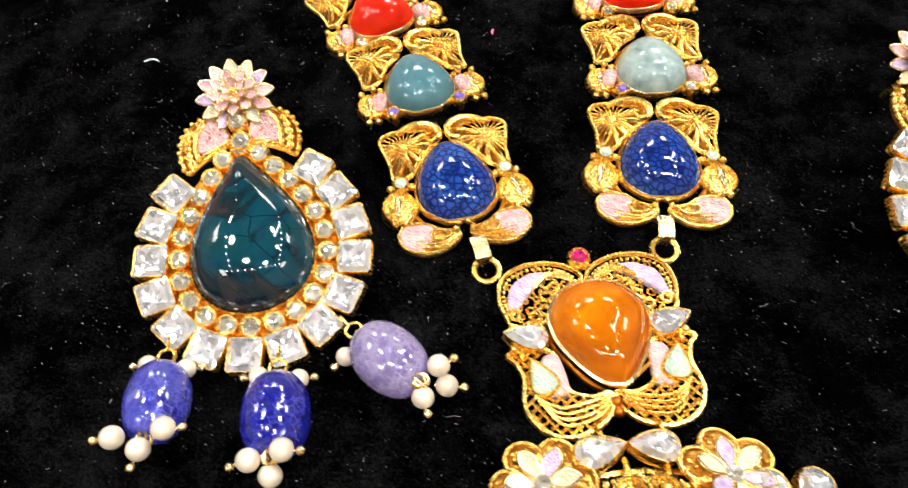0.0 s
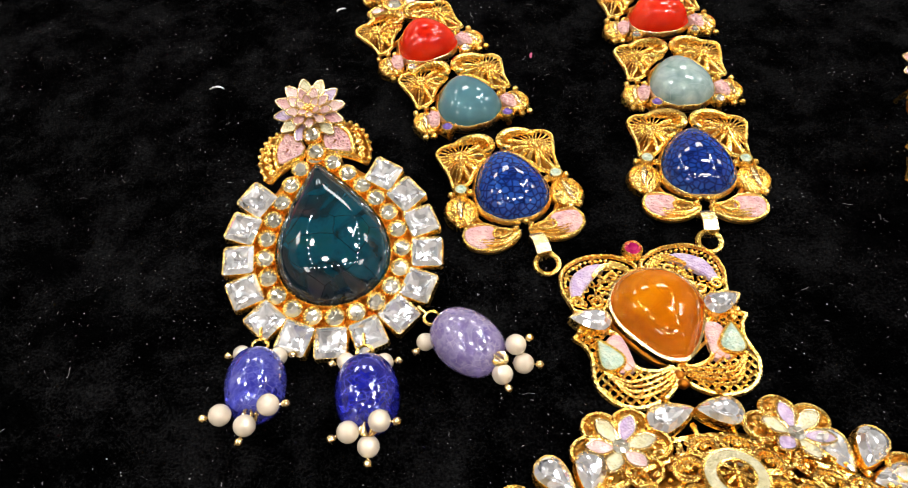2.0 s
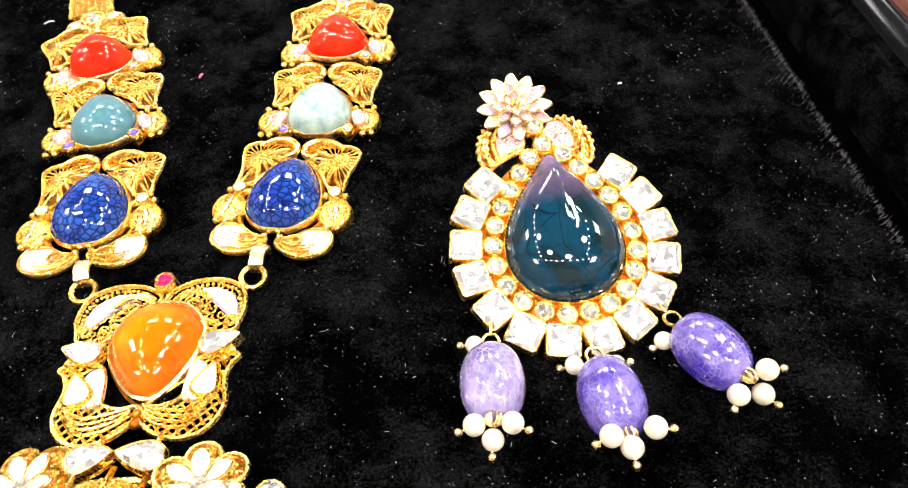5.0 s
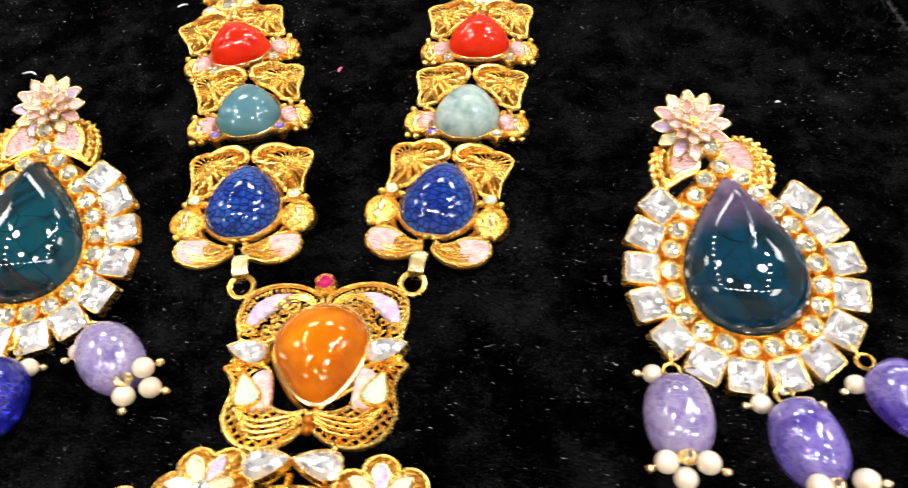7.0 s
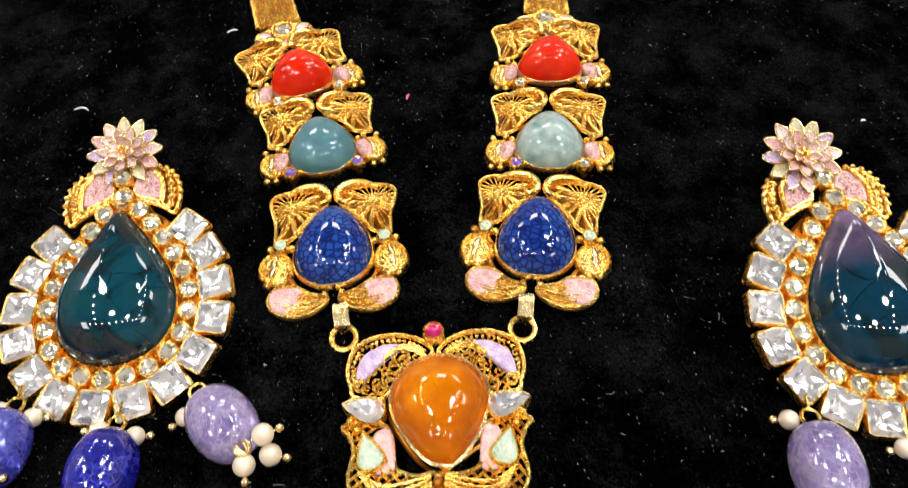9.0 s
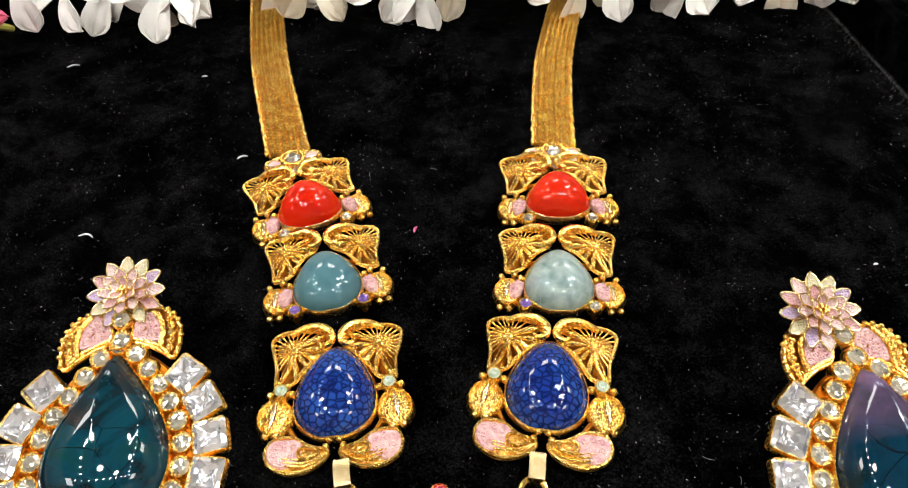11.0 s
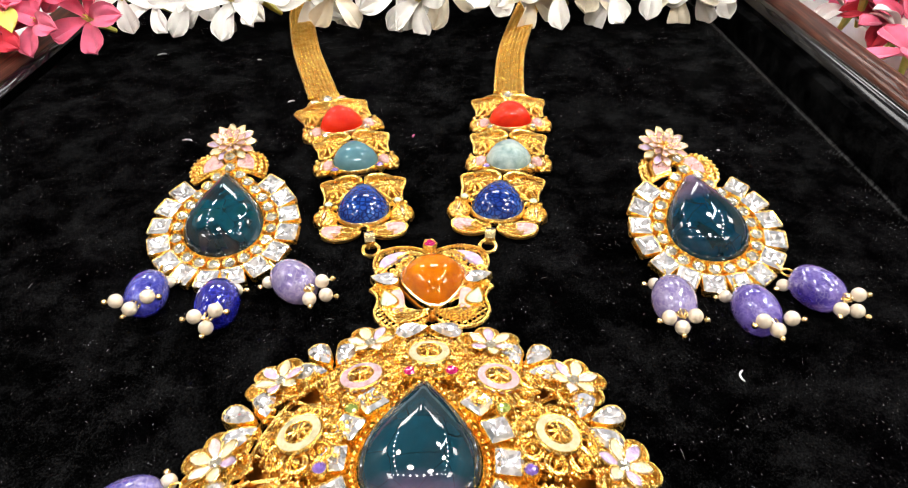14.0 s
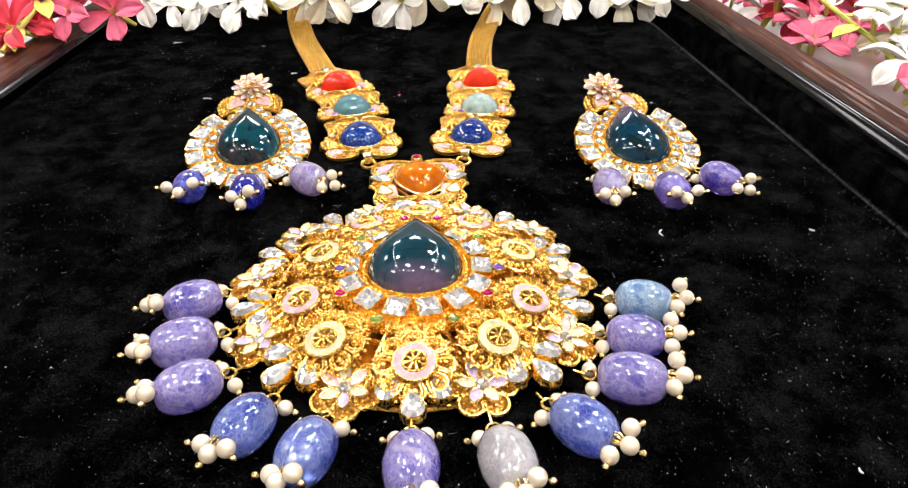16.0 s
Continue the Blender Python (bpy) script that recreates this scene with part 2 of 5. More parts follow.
def wood_material():
    m, n, l, b = material("varnished_red_brown_wood")
    v = tex_coords(n, l, 1.0)
    mp = n.new("ShaderNodeMapping")
    mp.inputs["Scale"].default_value = (0.9, 0.03, 0.9)
    l.new(v, mp.inputs[0])
    g = noise_tex(n, l, mp.outputs[0], 1.0, 5, 0.6, 0.4)
    l.new(ramp(n, l, g, [(0.25, (0.008, 0.003, 0.002)), (0.5, (0.05, 0.014, 0.008)), (0.75, (0.14, 0.045, 0.025))]), b.inputs["Base Color"])
    b.inputs["Roughness"].default_value, b.inputs["Coat Weight"].default_value = 0.42, 0.12
    bump(n, l, b, g, 0.2, 0.0003)
    return m


WOOD = wood_material()
LACQUER = plain("black_lacquer", (0.004, 0.004, 0.005), 0.14, 0, 0.1, 0.3, 0.1)
COUNTER = plain("white_glass_counter", (0.66, 0.70, 0.71), 0.12, 0, 0.4, 0.06, 0.004)
WALL = plain("brown_wall_paint", (0.27, 0.22, 0.165), 0.8, 0, 0, 0.06, 0.002)
CEILING = plain("taupe_ceiling_paint", (0.38, 0.34, 0.29), 0.85, 0, 0, 0.04, 0.002)
for dull in (WOOD, LACQUER):
    dull.node_tree.nodes["Principled BSDF"].inputs["Specular IOR Level"].default_value = 0.12
FLOOR = plain("grey_floor_tile", (0.18, 0.17, 0.16), 0.35, 0, 0, 0.12, 0.003)
CABINET = plain("dark_cabinet_wood", (0.10, 0.05, 0.03), 0.4, 0, 0.2, 0.25, 0.005)


def glow(name, c, strength):
    m, n, l, b = material(name)
    b.inputs["Base Color"].default_value = (0.8, 0.8, 0.8, 1)
    b.inputs["Emission Color"].default_value = (*c, 1)
    b.inputs["Emission Strength"].default_value = strength
    return m


GLOW_FILL_PANEL = glow("fill_panel_light", (1.0, 0.99, 0.97), FILL_PANEL_GLOW)
GLOW_SPOT = glow("spot_light", (1.0, 0.98, 0.95), SPOT_GLOW)
GLOW_WIDE = glow("wide_light", (1.0, 0.97, 0.93), WIDE_GLOW)
GLOW_STRIP = glow("strip_light", (0.75, 0.88, 1.0), STRIP_GLOW)

# ---------------------------------------------------------------- mesh tools (millimetres)
WORLD = {}
TAU = 2 * math.pi


def mm(x, y, z=0.0, rx=0, ry=0, rz=0):
    return pose(x / 1000, y / 1000, z / 1000, rx, ry, rz)


def mesh_of(name, bm, mats, flat=False, sharp=40):
    """Turns a bmesh in millimetres into a mesh in metres."""
    bmesh.ops.recalc_face_normals(bm, faces=bm.faces[:])
    for v in bm.verts:
        v.co *= 0.001
    me = bpy.data.meshes.new(name)
    for f in bm.faces:
        f.smooth = not flat
    bm.to_mesh(me)
    bm.free()
    for m in mats if isinstance(mats, (list, tuple)) else [mats]:
        me.materials.append(m)
    if not flat:
        me.set_sharp_from_angle(angle=radians(sharp))
    return me


def put(name, mesh, m, parent=None, label=""):
    """An object at the world pose m, under parent."""
    ob = new(name, mesh)
    WORLD[ob.name] = m
    if parent:
        ob.parent = parent
        ob.matrix_basis = WORLD[parent.name].inverted() @ m
    else:
        ob.matrix_basis = m
    if label:
        ob["label"] = label
    return ob


def part(name, bm, mats, parent, m, label="", flat=False):
    return put(name, mesh_of(name, bm, mats, flat), m, parent, label)


def curve(points, n=6, closed=True):
    """Catmull-Rom through the points."""
    pts, out = [Vector(p) for p in points], []
    count = len(pts)
    for i in range(count if closed else count - 1):
        if closed:
            a, b, c, d = (pts[(i + k - 1) % count] for k in range(4))
        else:
            a, b, c, d = (pts[min(max(i + k - 1, 0), count - 1)] for k in range(4))
        for k in range(n):
            t = k / n
            out.append(0.5 * (2 * b + (c - a) * t + (2 * a - 5 * b + 4 * c - d) * t * t + (3 * b - a - 3 * c + d) * t ** 3))
    if not closed:
        out.append(pts[-1])
    return out


def ccw(pts):
    area = sum(a[0] * b[1] - b[0] * a[1] for a, b in zip(pts, pts[1:] + pts[:1]))
    return pts if area > 0 else pts[::-1]


def inset(pts, d):
    out, n = [], len(pts)
    for i in range(n):
        t = (Vector(pts[(i + 1) % n]) - Vector(pts[i - 1])).to_2d()
        t = t.normalized() if t.length > 1e-6 else Vector((1, 0))
        out.append(Vector((pts[i][0] - t.y * d, pts[i][1] + t.x * d)))
    return out


def ring(bm, pts, z):
    return [bm.verts.new((p[0], p[1], z if not callable(z) else z(p))) for p in pts]


def bridge(bm, a, b, mat=0):
    n = len(a)
    for i in range(n):
        bm.faces.new((a[i], a[(i + 1) % n], b[(i + 1) % n], b[i])).material_index = mat


def plate(bm, pts, z0, z1, bevel=0.25, mat=0):
    """A flat plate with a rounded upper edge."""
    pts = ccw([Vector(p).to_2d() for p in pts])
    a, b, c = ring(bm, pts, z0), ring(bm, pts, z1 - bevel), ring(bm, inset(pts, bevel), z1)
    bridge(bm, a, b, mat)
    bridge(bm, b, c, mat)
    bm.faces.new(c).material_index = mat
    bm.faces.new(a[::-1]).material_index = mat


def dome(bm, pts, z0, h, rings=9, power=2.4, mat=0, centre=None, lean=(0, 0)):
    """A cabochon: the outline rises to a rounded top."""
    pts = ccw([Vector(p).to_2d() for p in pts])
    c = Vector(centre) if centre else sum(pts, Vector((0, 0))) / len(pts)
    base = ring(bm, pts, z0 - 0.6)
    last = ring(bm, pts, z0)
    bridge(bm, base, last, mat)
    bm.faces.new(base[::-1]).material_index = mat
    for k in range(1, rings):
        s = math.cos(k / rings * math.pi / 2)
        z = z0 + h * (1 - s ** power) ** (1 / 1.9)
        cur = ring(bm, [c + (p - c) * s + Vector(lean) * (1 - s) for p in pts], z)
        bridge(bm, last, cur, mat)
        last = cur
    top = bm.verts.new((c.x + lean[0], c.y + lean[1], z0 + h))
    for i in range(len(last)):
        bm.faces.new((last[i], last[(i + 1) % len(last)], top)).material_index = mat


def tube(bm, points, r, n=6, closed=False, mat=0):
    """A round wire along the points; r is one radius or one for each point."""
    pts = [Vector((*p, 0))[:3] if len(p) == 2 else p for p in points]
    pts = [Vector(p) for p in pts]
    count, rings, up = len(pts), [], Vector((0, 0, 1))
    for i, p in enumerate(pts):
        t = (pts[(i + 1) % count] - pts[i - 1]) if closed else (pts[min(i + 1, count - 1)] - pts[max(i - 1, 0)])
        t = t.normalized() if t.length > 1e-7 else Vector((1, 0, 0))
        ref = up if abs(t.z) < 0.9 else Vector((0, 1, 0))
        side = t.cross(ref).normalized()
        nor = side.cross(t)
        rr = r[i] if isinstance(r, (list, tuple)) else r
        rings.append([bm.verts.new(p + rr * (math.cos(TAU * k / n) * side + math.sin(TAU * k / n) * nor)) for k in range(n)])
    for a, b in zip(rings, rings[1:] + ([rings[0]] if closed else [])):
        bridge(bm, a, b, mat)
    if not closed:
        bm.faces.new(rings[0]).material_index = mat
        bm.faces.new(rings[-1][::-1]).material_index = mat


def ball(bm, c, r, u=8, v=5, scale=(1, 1, 1), mat=0):
    c, rows = Vector(c), []
    for j in range(1, v):
        a = math.pi * j / v
        rows.append([bm.verts.new(c + Vector((r * scale[0] * math.sin(a) * math.cos(TAU * i / u), r * scale[1] * math.sin(a) * math.sin(TAU * i / u), r * scale[2] * math.cos(a)))) for i in range(u)])
    top, low = bm.verts.new(c + Vector((0, 0, r * scale[2]))), bm.verts.new(c - Vector((0, 0, r * scale[2])))
    for a, b in zip(rows, rows[1:]):
        bridge(bm, a, b, mat)
    for i in range(u):
        bm.faces.new((rows[0][i], rows[0][(i + 1) % u], top)).material_index = mat
        bm.faces.new((rows[-1][(i + 1) % u], rows[-1][i], low)).material_index = mat


def circle(r, n=24, cx=0.0, cy=0.0, sx=1.0, sy=1.0):
    return [Vector((cx + r * sx * math.cos(TAU * i / n), cy + r * sy * math.sin(TAU * i / n))) for i in range(n)]


def spiral(cx, cy, r0, r1, a0, turns, n=22):
    return [(cx + (r0 + (r1 - r0) * k / n) * math.cos(a0 + TAU * turns * k / n), cy + (r0 + (r1 - r0) * k / n) * math.sin(a0 + TAU * turns * k / n)) for k in range(n + 1)]


def at_z(points, z):
    return [(p[0], p[1], z) for p in points]


def mirror(points):
    return [(-p[0], p[1]) for p in points]


def teardrop(w, up, down, n=40, sharp=1.3):
    """Outline with its tip at (0, up), half width w and its foot at (0, -down)."""
    raw = [(math.sin(TAU * i / n) * math.sin(math.pi * i / n) ** sharp, math.cos(TAU * i / n)) for i in range(n)]
    most = max(x for x, y in raw)
    return [Vector((w * x / most, (up if y > 0 else down) * y)) for x, y in raw]


def offset_out(pts, d):
    return inset(ccw(list(pts)), -d)


def inside(poly, p):
    hit, n = False, len(poly)
    for i in range(n):
        a, b = poly[i], poly[i - 1]
        if (a[1] > p.y) != (b[1] > p.y) and p.x < (b[0] - a[0]) * (p.y - a[1]) / (b[1] - a[1]) + a[0]:
            hit = not hit
    return hit


def bezel(bm, pts, z0, z1, thick=0.5, mat=0):
    """A low collar round a stone."""
    pts = ccw([Vector(p).to_2d() for p in pts])
    out = inset(pts, -thick)
    a, b, c, d = ring(bm, inset(pts, -thick * 1.3), z0), ring(bm, out, z1 - 0.15), ring(bm, inset(pts, -thick * 0.4), z1 + 0.1), ring(bm, inset(pts, 0.15), z1 - 0.3)
    bridge(bm, a, b, mat)
    bridge(bm, b, c, mat)
    bridge(bm, c, d, mat)

# ---------------------------------------------------------------- the room round the counter: unseen, added for the gold to reflect
def box(bm, x0, y0, z0, x1, y1, z1, mat=0):
    v = [bm.verts.new((x, y, z)) for x in (x0, x1) for y in (y0, y1) for z in (z0, z1)]
    for f in ((0, 1, 3, 2), (4, 6, 7, 5), (0, 4, 5, 1), (2, 3, 7, 6), (0, 2, 6, 4), (1, 5, 7, 3)):
        bm.faces.new([v[i] for i in f]).material_index = mat


def structure(name, bm, mats, label, category):
    ob = put(name, mesh_of(name, bm, mats, True), Matrix())
    return tagged(ob, label, category, kind="structure")


FLOOR_Z, CEIL_Z = -950, 1750
bm = bmesh.new()
box(bm, -2200, -1700, FLOOR_Z - 50, 2200, 2700, FLOOR_Z)
structure("floor", bm, FLOOR, "unseen grey tiled floor of the added room", "floor")
# walls out of view, added to set what the metal and stones mirror
for nm, (x0, y0, x1, y1) in {"wall_north": (-2200, 2700, 2200, 2800), "wall_south": (-2200, -1800, 2200, -1700), "wall_west": (-2300, -1700, -2200, 2700), "wall_east": (2200, -1700, 2300, 2700)}.items():
    bm = bmesh.new()
    box(bm, x0, y0, FLOOR_Z, x1, y1, CEIL_Z)
    structure(nm, bm, WALL, "unseen light brown wall, added for the jewellery to reflect", "wall")
bm = bmesh.new()
box(bm, -2300, -1800, CEIL_Z, 2300, 2800, CEIL_Z + 60)
structure("ceiling", bm, CEILING, "unseen taupe ceiling, added to hold lamps and shape reflections", "ceiling")
bm = bmesh.new()
box(bm, -560, -330, -60, 640, 620, -26)
counter = tagged(put("counter", mesh_of("counter", bm, COUNTER, True), Matrix()), "pale glass-topped shop counter under the tray", "counter")
bm = bmesh.new()
box(bm, -530, -300, FLOOR_Z, 610, 590, -60)
part("cabinet_body", bm, CABINET, counter, Matrix(), "dark wooden body")

# lamps under the ceiling: rows of small spots, added fill panels, one cool strip
bm = bmesh.new()
plate(bm, circle(46, 20), -14, 0, 4, 0)
spot_ring = mesh_of("housing", bm, LACQUER)
bm = bmesh.new()
plate(bm, circle(32, 20), -17, -13.5, 1, 0)
spot_disc = mesh_of("diffuser", bm, GLOW_SPOT)
SPOTS = [(x, -760 + 290 * k) for x in (-1050, 1180) for k in range(9)] + [(-1350 + 300 * k, -1080) for k in range(10)]
for x, y in SPOTS:
    m = mm(x, y, CEIL_Z)
    lamp = tagged(put("ceiling_spot", spot_ring, m), "small round white ceiling downlight", "ceiling light", "ceiling downlights")
    put("diffuser", spot_disc, m, lamp)
# fill panels, added out of view so the gold has something bright to reflect
bm = bmesh.new()
box(bm, -260, -260, -25, 260, 260, 0)
panel_frame = mesh_of("frame", bm, CEILING, True)
bm = bmesh.new()
box(bm, -240, -240, -29, 240, 240, -25.5)
panel_face = mesh_of("diffuser", bm, GLOW_FILL_PANEL, True)
for x, y in ((-1900, 800), (1900, 700), (-1800, -1200), (1800, -1200), (-1000, 2300), (0, 2300), (1000, 2300)):
    m = mm(x, y, CEIL_Z)
    lamp = tagged(put("ceiling_panel", panel_frame, m), "square white fill panel added to brighten the gold", "ceiling light", "ceiling panels")
    put("diffuser", panel_face, m, lamp)
bm = bmesh.new()
plate(bm, circle(140, 32), -30, 0, 6)
wide_frame = mesh_of("frame", bm, LACQUER, True)
bm = bmesh.new()
plate(bm, circle(120, 32), -36, -30.5, 2)
wide_face = mesh_of("diffuser", bm, GLOW_WIDE, True)
for x, y in ((-780, 240), (930, -40), (380, -820), (-360, -560), (640, 620)):
    m = mm(x, y, CEIL_Z)
    lamp = tagged(put("round_downlight", wide_frame, m), "wide round ceiling downlight in a black frame", "ceiling light", "wide downlights")
    put("diffuser", wide_face, m, lamp)
bm = bmesh.new()
box(bm, -520, -40, -30, 520, 40, 0)
m = mm(950, 800, CEIL_Z, 0, 0, 60)
lamp = tagged(put("strip_lamp", mesh_of("housing", bm, LACQUER, True), m), "cool white strip lamp under the ceiling", "ceiling light")
bm = bmesh.new()
box(bm, -500, -28, -36, 500, 28, -30.5)
put("diffuser", mesh_of("diffuser", bm, GLOW_STRIP, True), m, lamp)

# ---------------------------------------------------------------- the tray
PAD_FRONT, PAD_BACK = -185.0, 285.0


def right_edge(y):
    return 149.5 + 0.033 * (227.0 - y)


def left_edge(y):
    return -133.0 - 0.01 * (150 - y)


tray = tagged(put("jewellery_tray", None, mm(5, 50, -26)), "dark varnished wooden display tray lined with black velvet", "tray")
# tray floor wears the darkened lining, so the channel's shade is in its colour
bm = bmesh.new()
bm_pts = [(left_edge(-215) - 30, -215), (right_edge(-215) + 46, -215), (right_edge(310) + 46, 310), (left_edge(310) - 30, 310)]
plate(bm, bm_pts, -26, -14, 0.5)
part("tray_floor", bm, VELVET_LINING_SHADE, tray, Matrix(), "black velvet floor with the channel's shade in its colour")


def sweep_rail(profile, edge, sign, mats, split):
    """Sweeps a rail's section along the tray's side. profile: distance out from the pad, height."""
    bm, rows = bmesh.new(), []
    ys = [-215 + 525 * k / 30 for k in range(31)]
    for y in ys:
        rows.append([bm.verts.new((edge(y) + sign * d, y, z)) for d, z in profile])
    for a, b in zip(rows, rows[1:]):
        for i in range(len(profile) - 1):
            bm.faces.new((a[i], a[i + 1], b[i + 1], b[i])).material_index = split(i)
        bm.faces.new((a[-1], a[0], b[0], b[-1])).material_index = split(len(profile) - 1)
    bm.faces.new(rows[0]), bm.faces.new(rows[-1])
    return bm


R_PROFILE = [(14, -14), (14.5, -4), (16, -1.5), (19, -0.5), (21, -1), (22, 0.5), (24, 3.2), (26, 4), (28, 3.6), (29, 2.8), (30, 4.2), (33, 6.4), (37, 6.6), (40, 5), (41, 1), (41, -26), (14, -26)]
L_PROFILE = [(-1, -14), (-0.5, -3), (0, 0), (1, 2.4), (3, 4.0), (5, 4.4), (6, 4.0), (7, 5.6), (11, 7.2), (16, 7.4), (20, 6), (22, 2), (22, -26), (-1, -26)]
part("side_rail", sweep_rail(R_PROFILE, right_edge, 1, None, lambda i: 0 if i < 5 else 2 if i < 9 else 1), [VELVET, WOOD, LACQUER], tray, Matrix(), "moulded red-brown rail with black lacquer edge")
part("side_rail", sweep_rail(L_PROFILE, left_edge, -1, None, lambda i: 0 if i < 3 else 2 if i < 6 else 1), [VELVET_LINING_SHADE, WOOD, LACQUER], tray, Matrix(), "moulded red-brown rail with black lacquer edge")
for y0, y1 in ((-240, -215.5), (310.5, 332)):
    bm = bmesh.new()
    plate(bm, [(left_edge(y0) - 22, y0), (right_edge(y0) + 45, y0), (right_edge(y1) + 45, y1), (left_edge(y1) - 22, y1)], -26, 6, 3)
    part("end_rail", bm, WOOD, tray, Matrix())

# the velvet pad: one soft sheet with rounded edges
bm = bmesh.new()
nx, ny = 70, 110
grid = []
rng = random.Random(4)
for j in range(ny + 1):
    y = PAD_FRONT + (PAD_BACK - PAD_FRONT) * j / ny
    row = []
    for i in range(nx + 1):
        u = i / nx
        x0, x1 = left_edge(y) + 0.5, right_edge(y)
        x = x0 + (x1 - x0) * u
        d = max(0.0, 7.0 - (x1 - x))
        z = -1.6 * (d / 7.0) ** 2 * 2.2 + 0.25 * noise.noise((x * 0.03, y * 0.03, 0)) + 0.12 * noise.noise((x * 0.12, y * 0.12, 3)) - 0.25
        row.append(bm.verts.new((x + 0.4 * noise.noise((y * 0.1, 5, u)), y, z)))
    grid.append(row)
for a, b in zip(grid, grid[1:]):
    for i in range(nx):
        bm.faces.new((a[i], a[i + 1], b[i + 1], b[i]))
rim = [grid[0][i] for i in range(nx + 1)] + [grid[j][nx] for j in range(1, ny + 1)] + [grid[ny][i] for i in range(nx - 1, -1, -1)] + [grid[j][0] for j in range(ny - 1, 0, -1)]
low = [bm.verts.new((v.co.x + (0.3 if v.co.x > 0 else 0), v.co.y, -13.8)) for v in rim]
bridge(bm, rim, low)
tagged(put("velvet_pad", mesh_of("velvet_pad", bm, VELVET, False, 70), Matrix()), "soft black velvet display pad with scattered lint", "display pad")

# nap standing up along the pad's edge, coloured lighter for sheen, and lint on it
bm = bmesh.new()
for k in range(5200):
    y = rng.uniform(-180, 280)
    x = right_edge(y) - rng.expovariate(0.45)
    a, h = rng.uniform(0, TAU), rng.uniform(0.5, 1.5)
    z = -0.2 - 3.4 * (max(0.0, 7 - (right_edge(y) - x)) / 7) ** 2
    dx, dy = 0.07 * math.cos(a), 0.07 * math.sin(a)
    lx = rng.uniform(0.1, 0.8) * h
    bm.faces.new((bm.verts.new((x - dx, y - dy, z)), bm.verts.new((x + dx, y + dy, z)), bm.verts.new((x + lx, y + rng.uniform(-0.5, 0.5), z + h * 0.8))))
tagged(put("velvet_nap", mesh_of("velvet_nap", bm, NAP, True), Matrix()), "fuzzy black nap along the velvet pad's edge, lightened for sheen", "velvet nap", kind="stuff")

bm = bmesh.new()
for k in range(3600):
    x, y = rng.uniform(-128, 146), rng.uniform(-120, 250)
    n_ = noise.noise((x * 0.03, y * 0.03, 8))
    if n_ < rng.uniform(-0.5, 0.35):
        continue
    a, ln, w = rng.uniform(0, TAU), rng.uniform(0.06, 0.35) if rng.random() < 0.97 else rng.uniform(0.5, 1.1), rng.uniform(0.02, 0.045)
    bend = rng.uniform(-0.8, 0.8)
    c, s = math.cos(a), math.sin(a)
    z = rng.uniform(0.1, 0.35)
    tube(bm, [(x - c * ln, y - s * ln, z), (x - s * bend * ln * 0.4, y + c * bend * ln * 0.4, z + 0.1), (x + c * ln, y + s * ln, z)], w, 3)
for k in range(48000):
    x, y = rng.uniform(-128, 147), rng.uniform(-130, 255)
    if noise.noise((x * 0.05, y * 0.05, 2)) + 0.5 * noise.noise((x * 0.2, y * 0.2, 6)) < rng.uniform(-0.7, 0.5):
        continue
    a, q, z = rng.uniform(0, TAU), 0.05 * math.exp(rng.gauss(0, 0.55)), rng.uniform(0.1, 0.3)
    v = [bm.verts.new((x + q * math.cos(a + t), y + q * math.sin(a + t), z + dz)) for t, dz in ((0, 0), (2.2, 0.03), (3.9, 0.1))]
    bm.faces.new(v)
tagged(put("velvet_lint", mesh_of("velvet_lint", bm, LINT_GREY), Matrix()), "tiny grey fibres and dust on the black velvet", "lint", kind="stuff")


def fibre(x, y, ln, ang, mat, label, w=0.22, bend=0.25):
    bm = bmesh.new()
    c, s = math.cos(radians(ang)), math.sin(radians(ang))
    pts = [(c * ln * t - s * bend * ln * (1 - 4 * t * t), s * ln * t + c * bend * ln * (1 - 4 * t * t), 0.35) for t in (-0.5, -0.25, 0, 0.25, 0.5)]
    tube(bm, pts, [w * 0.5, w, w, w, w * 0.5], 5)
    tagged(put("lint_fibre", mesh_of("lint_fibre", bm, mat), mm(x, y, 0)), label, "lint", "stray fibres")


for x, y, ln, ang in ((-58.2, 122.5, 3.4, -8), (-29, 150.5, 2.6, 25), (-91, 197.5, 3.6, 20), (87.5, 17.5, 3.0, 80), (128, 17, 1.4, 140), (98, -60, 1.2, 95), (112, 110, 1.0, 10), (-49, 190, 1.5, 5)):
    fibre(x, y, ln, ang, LINT_WHITE, "short white fibre lying on the velvet")
fibre(16, 123, 1.8, 75, LINT_PINK, "short pink fibre lying on the velvet", 0.3, 0.1)

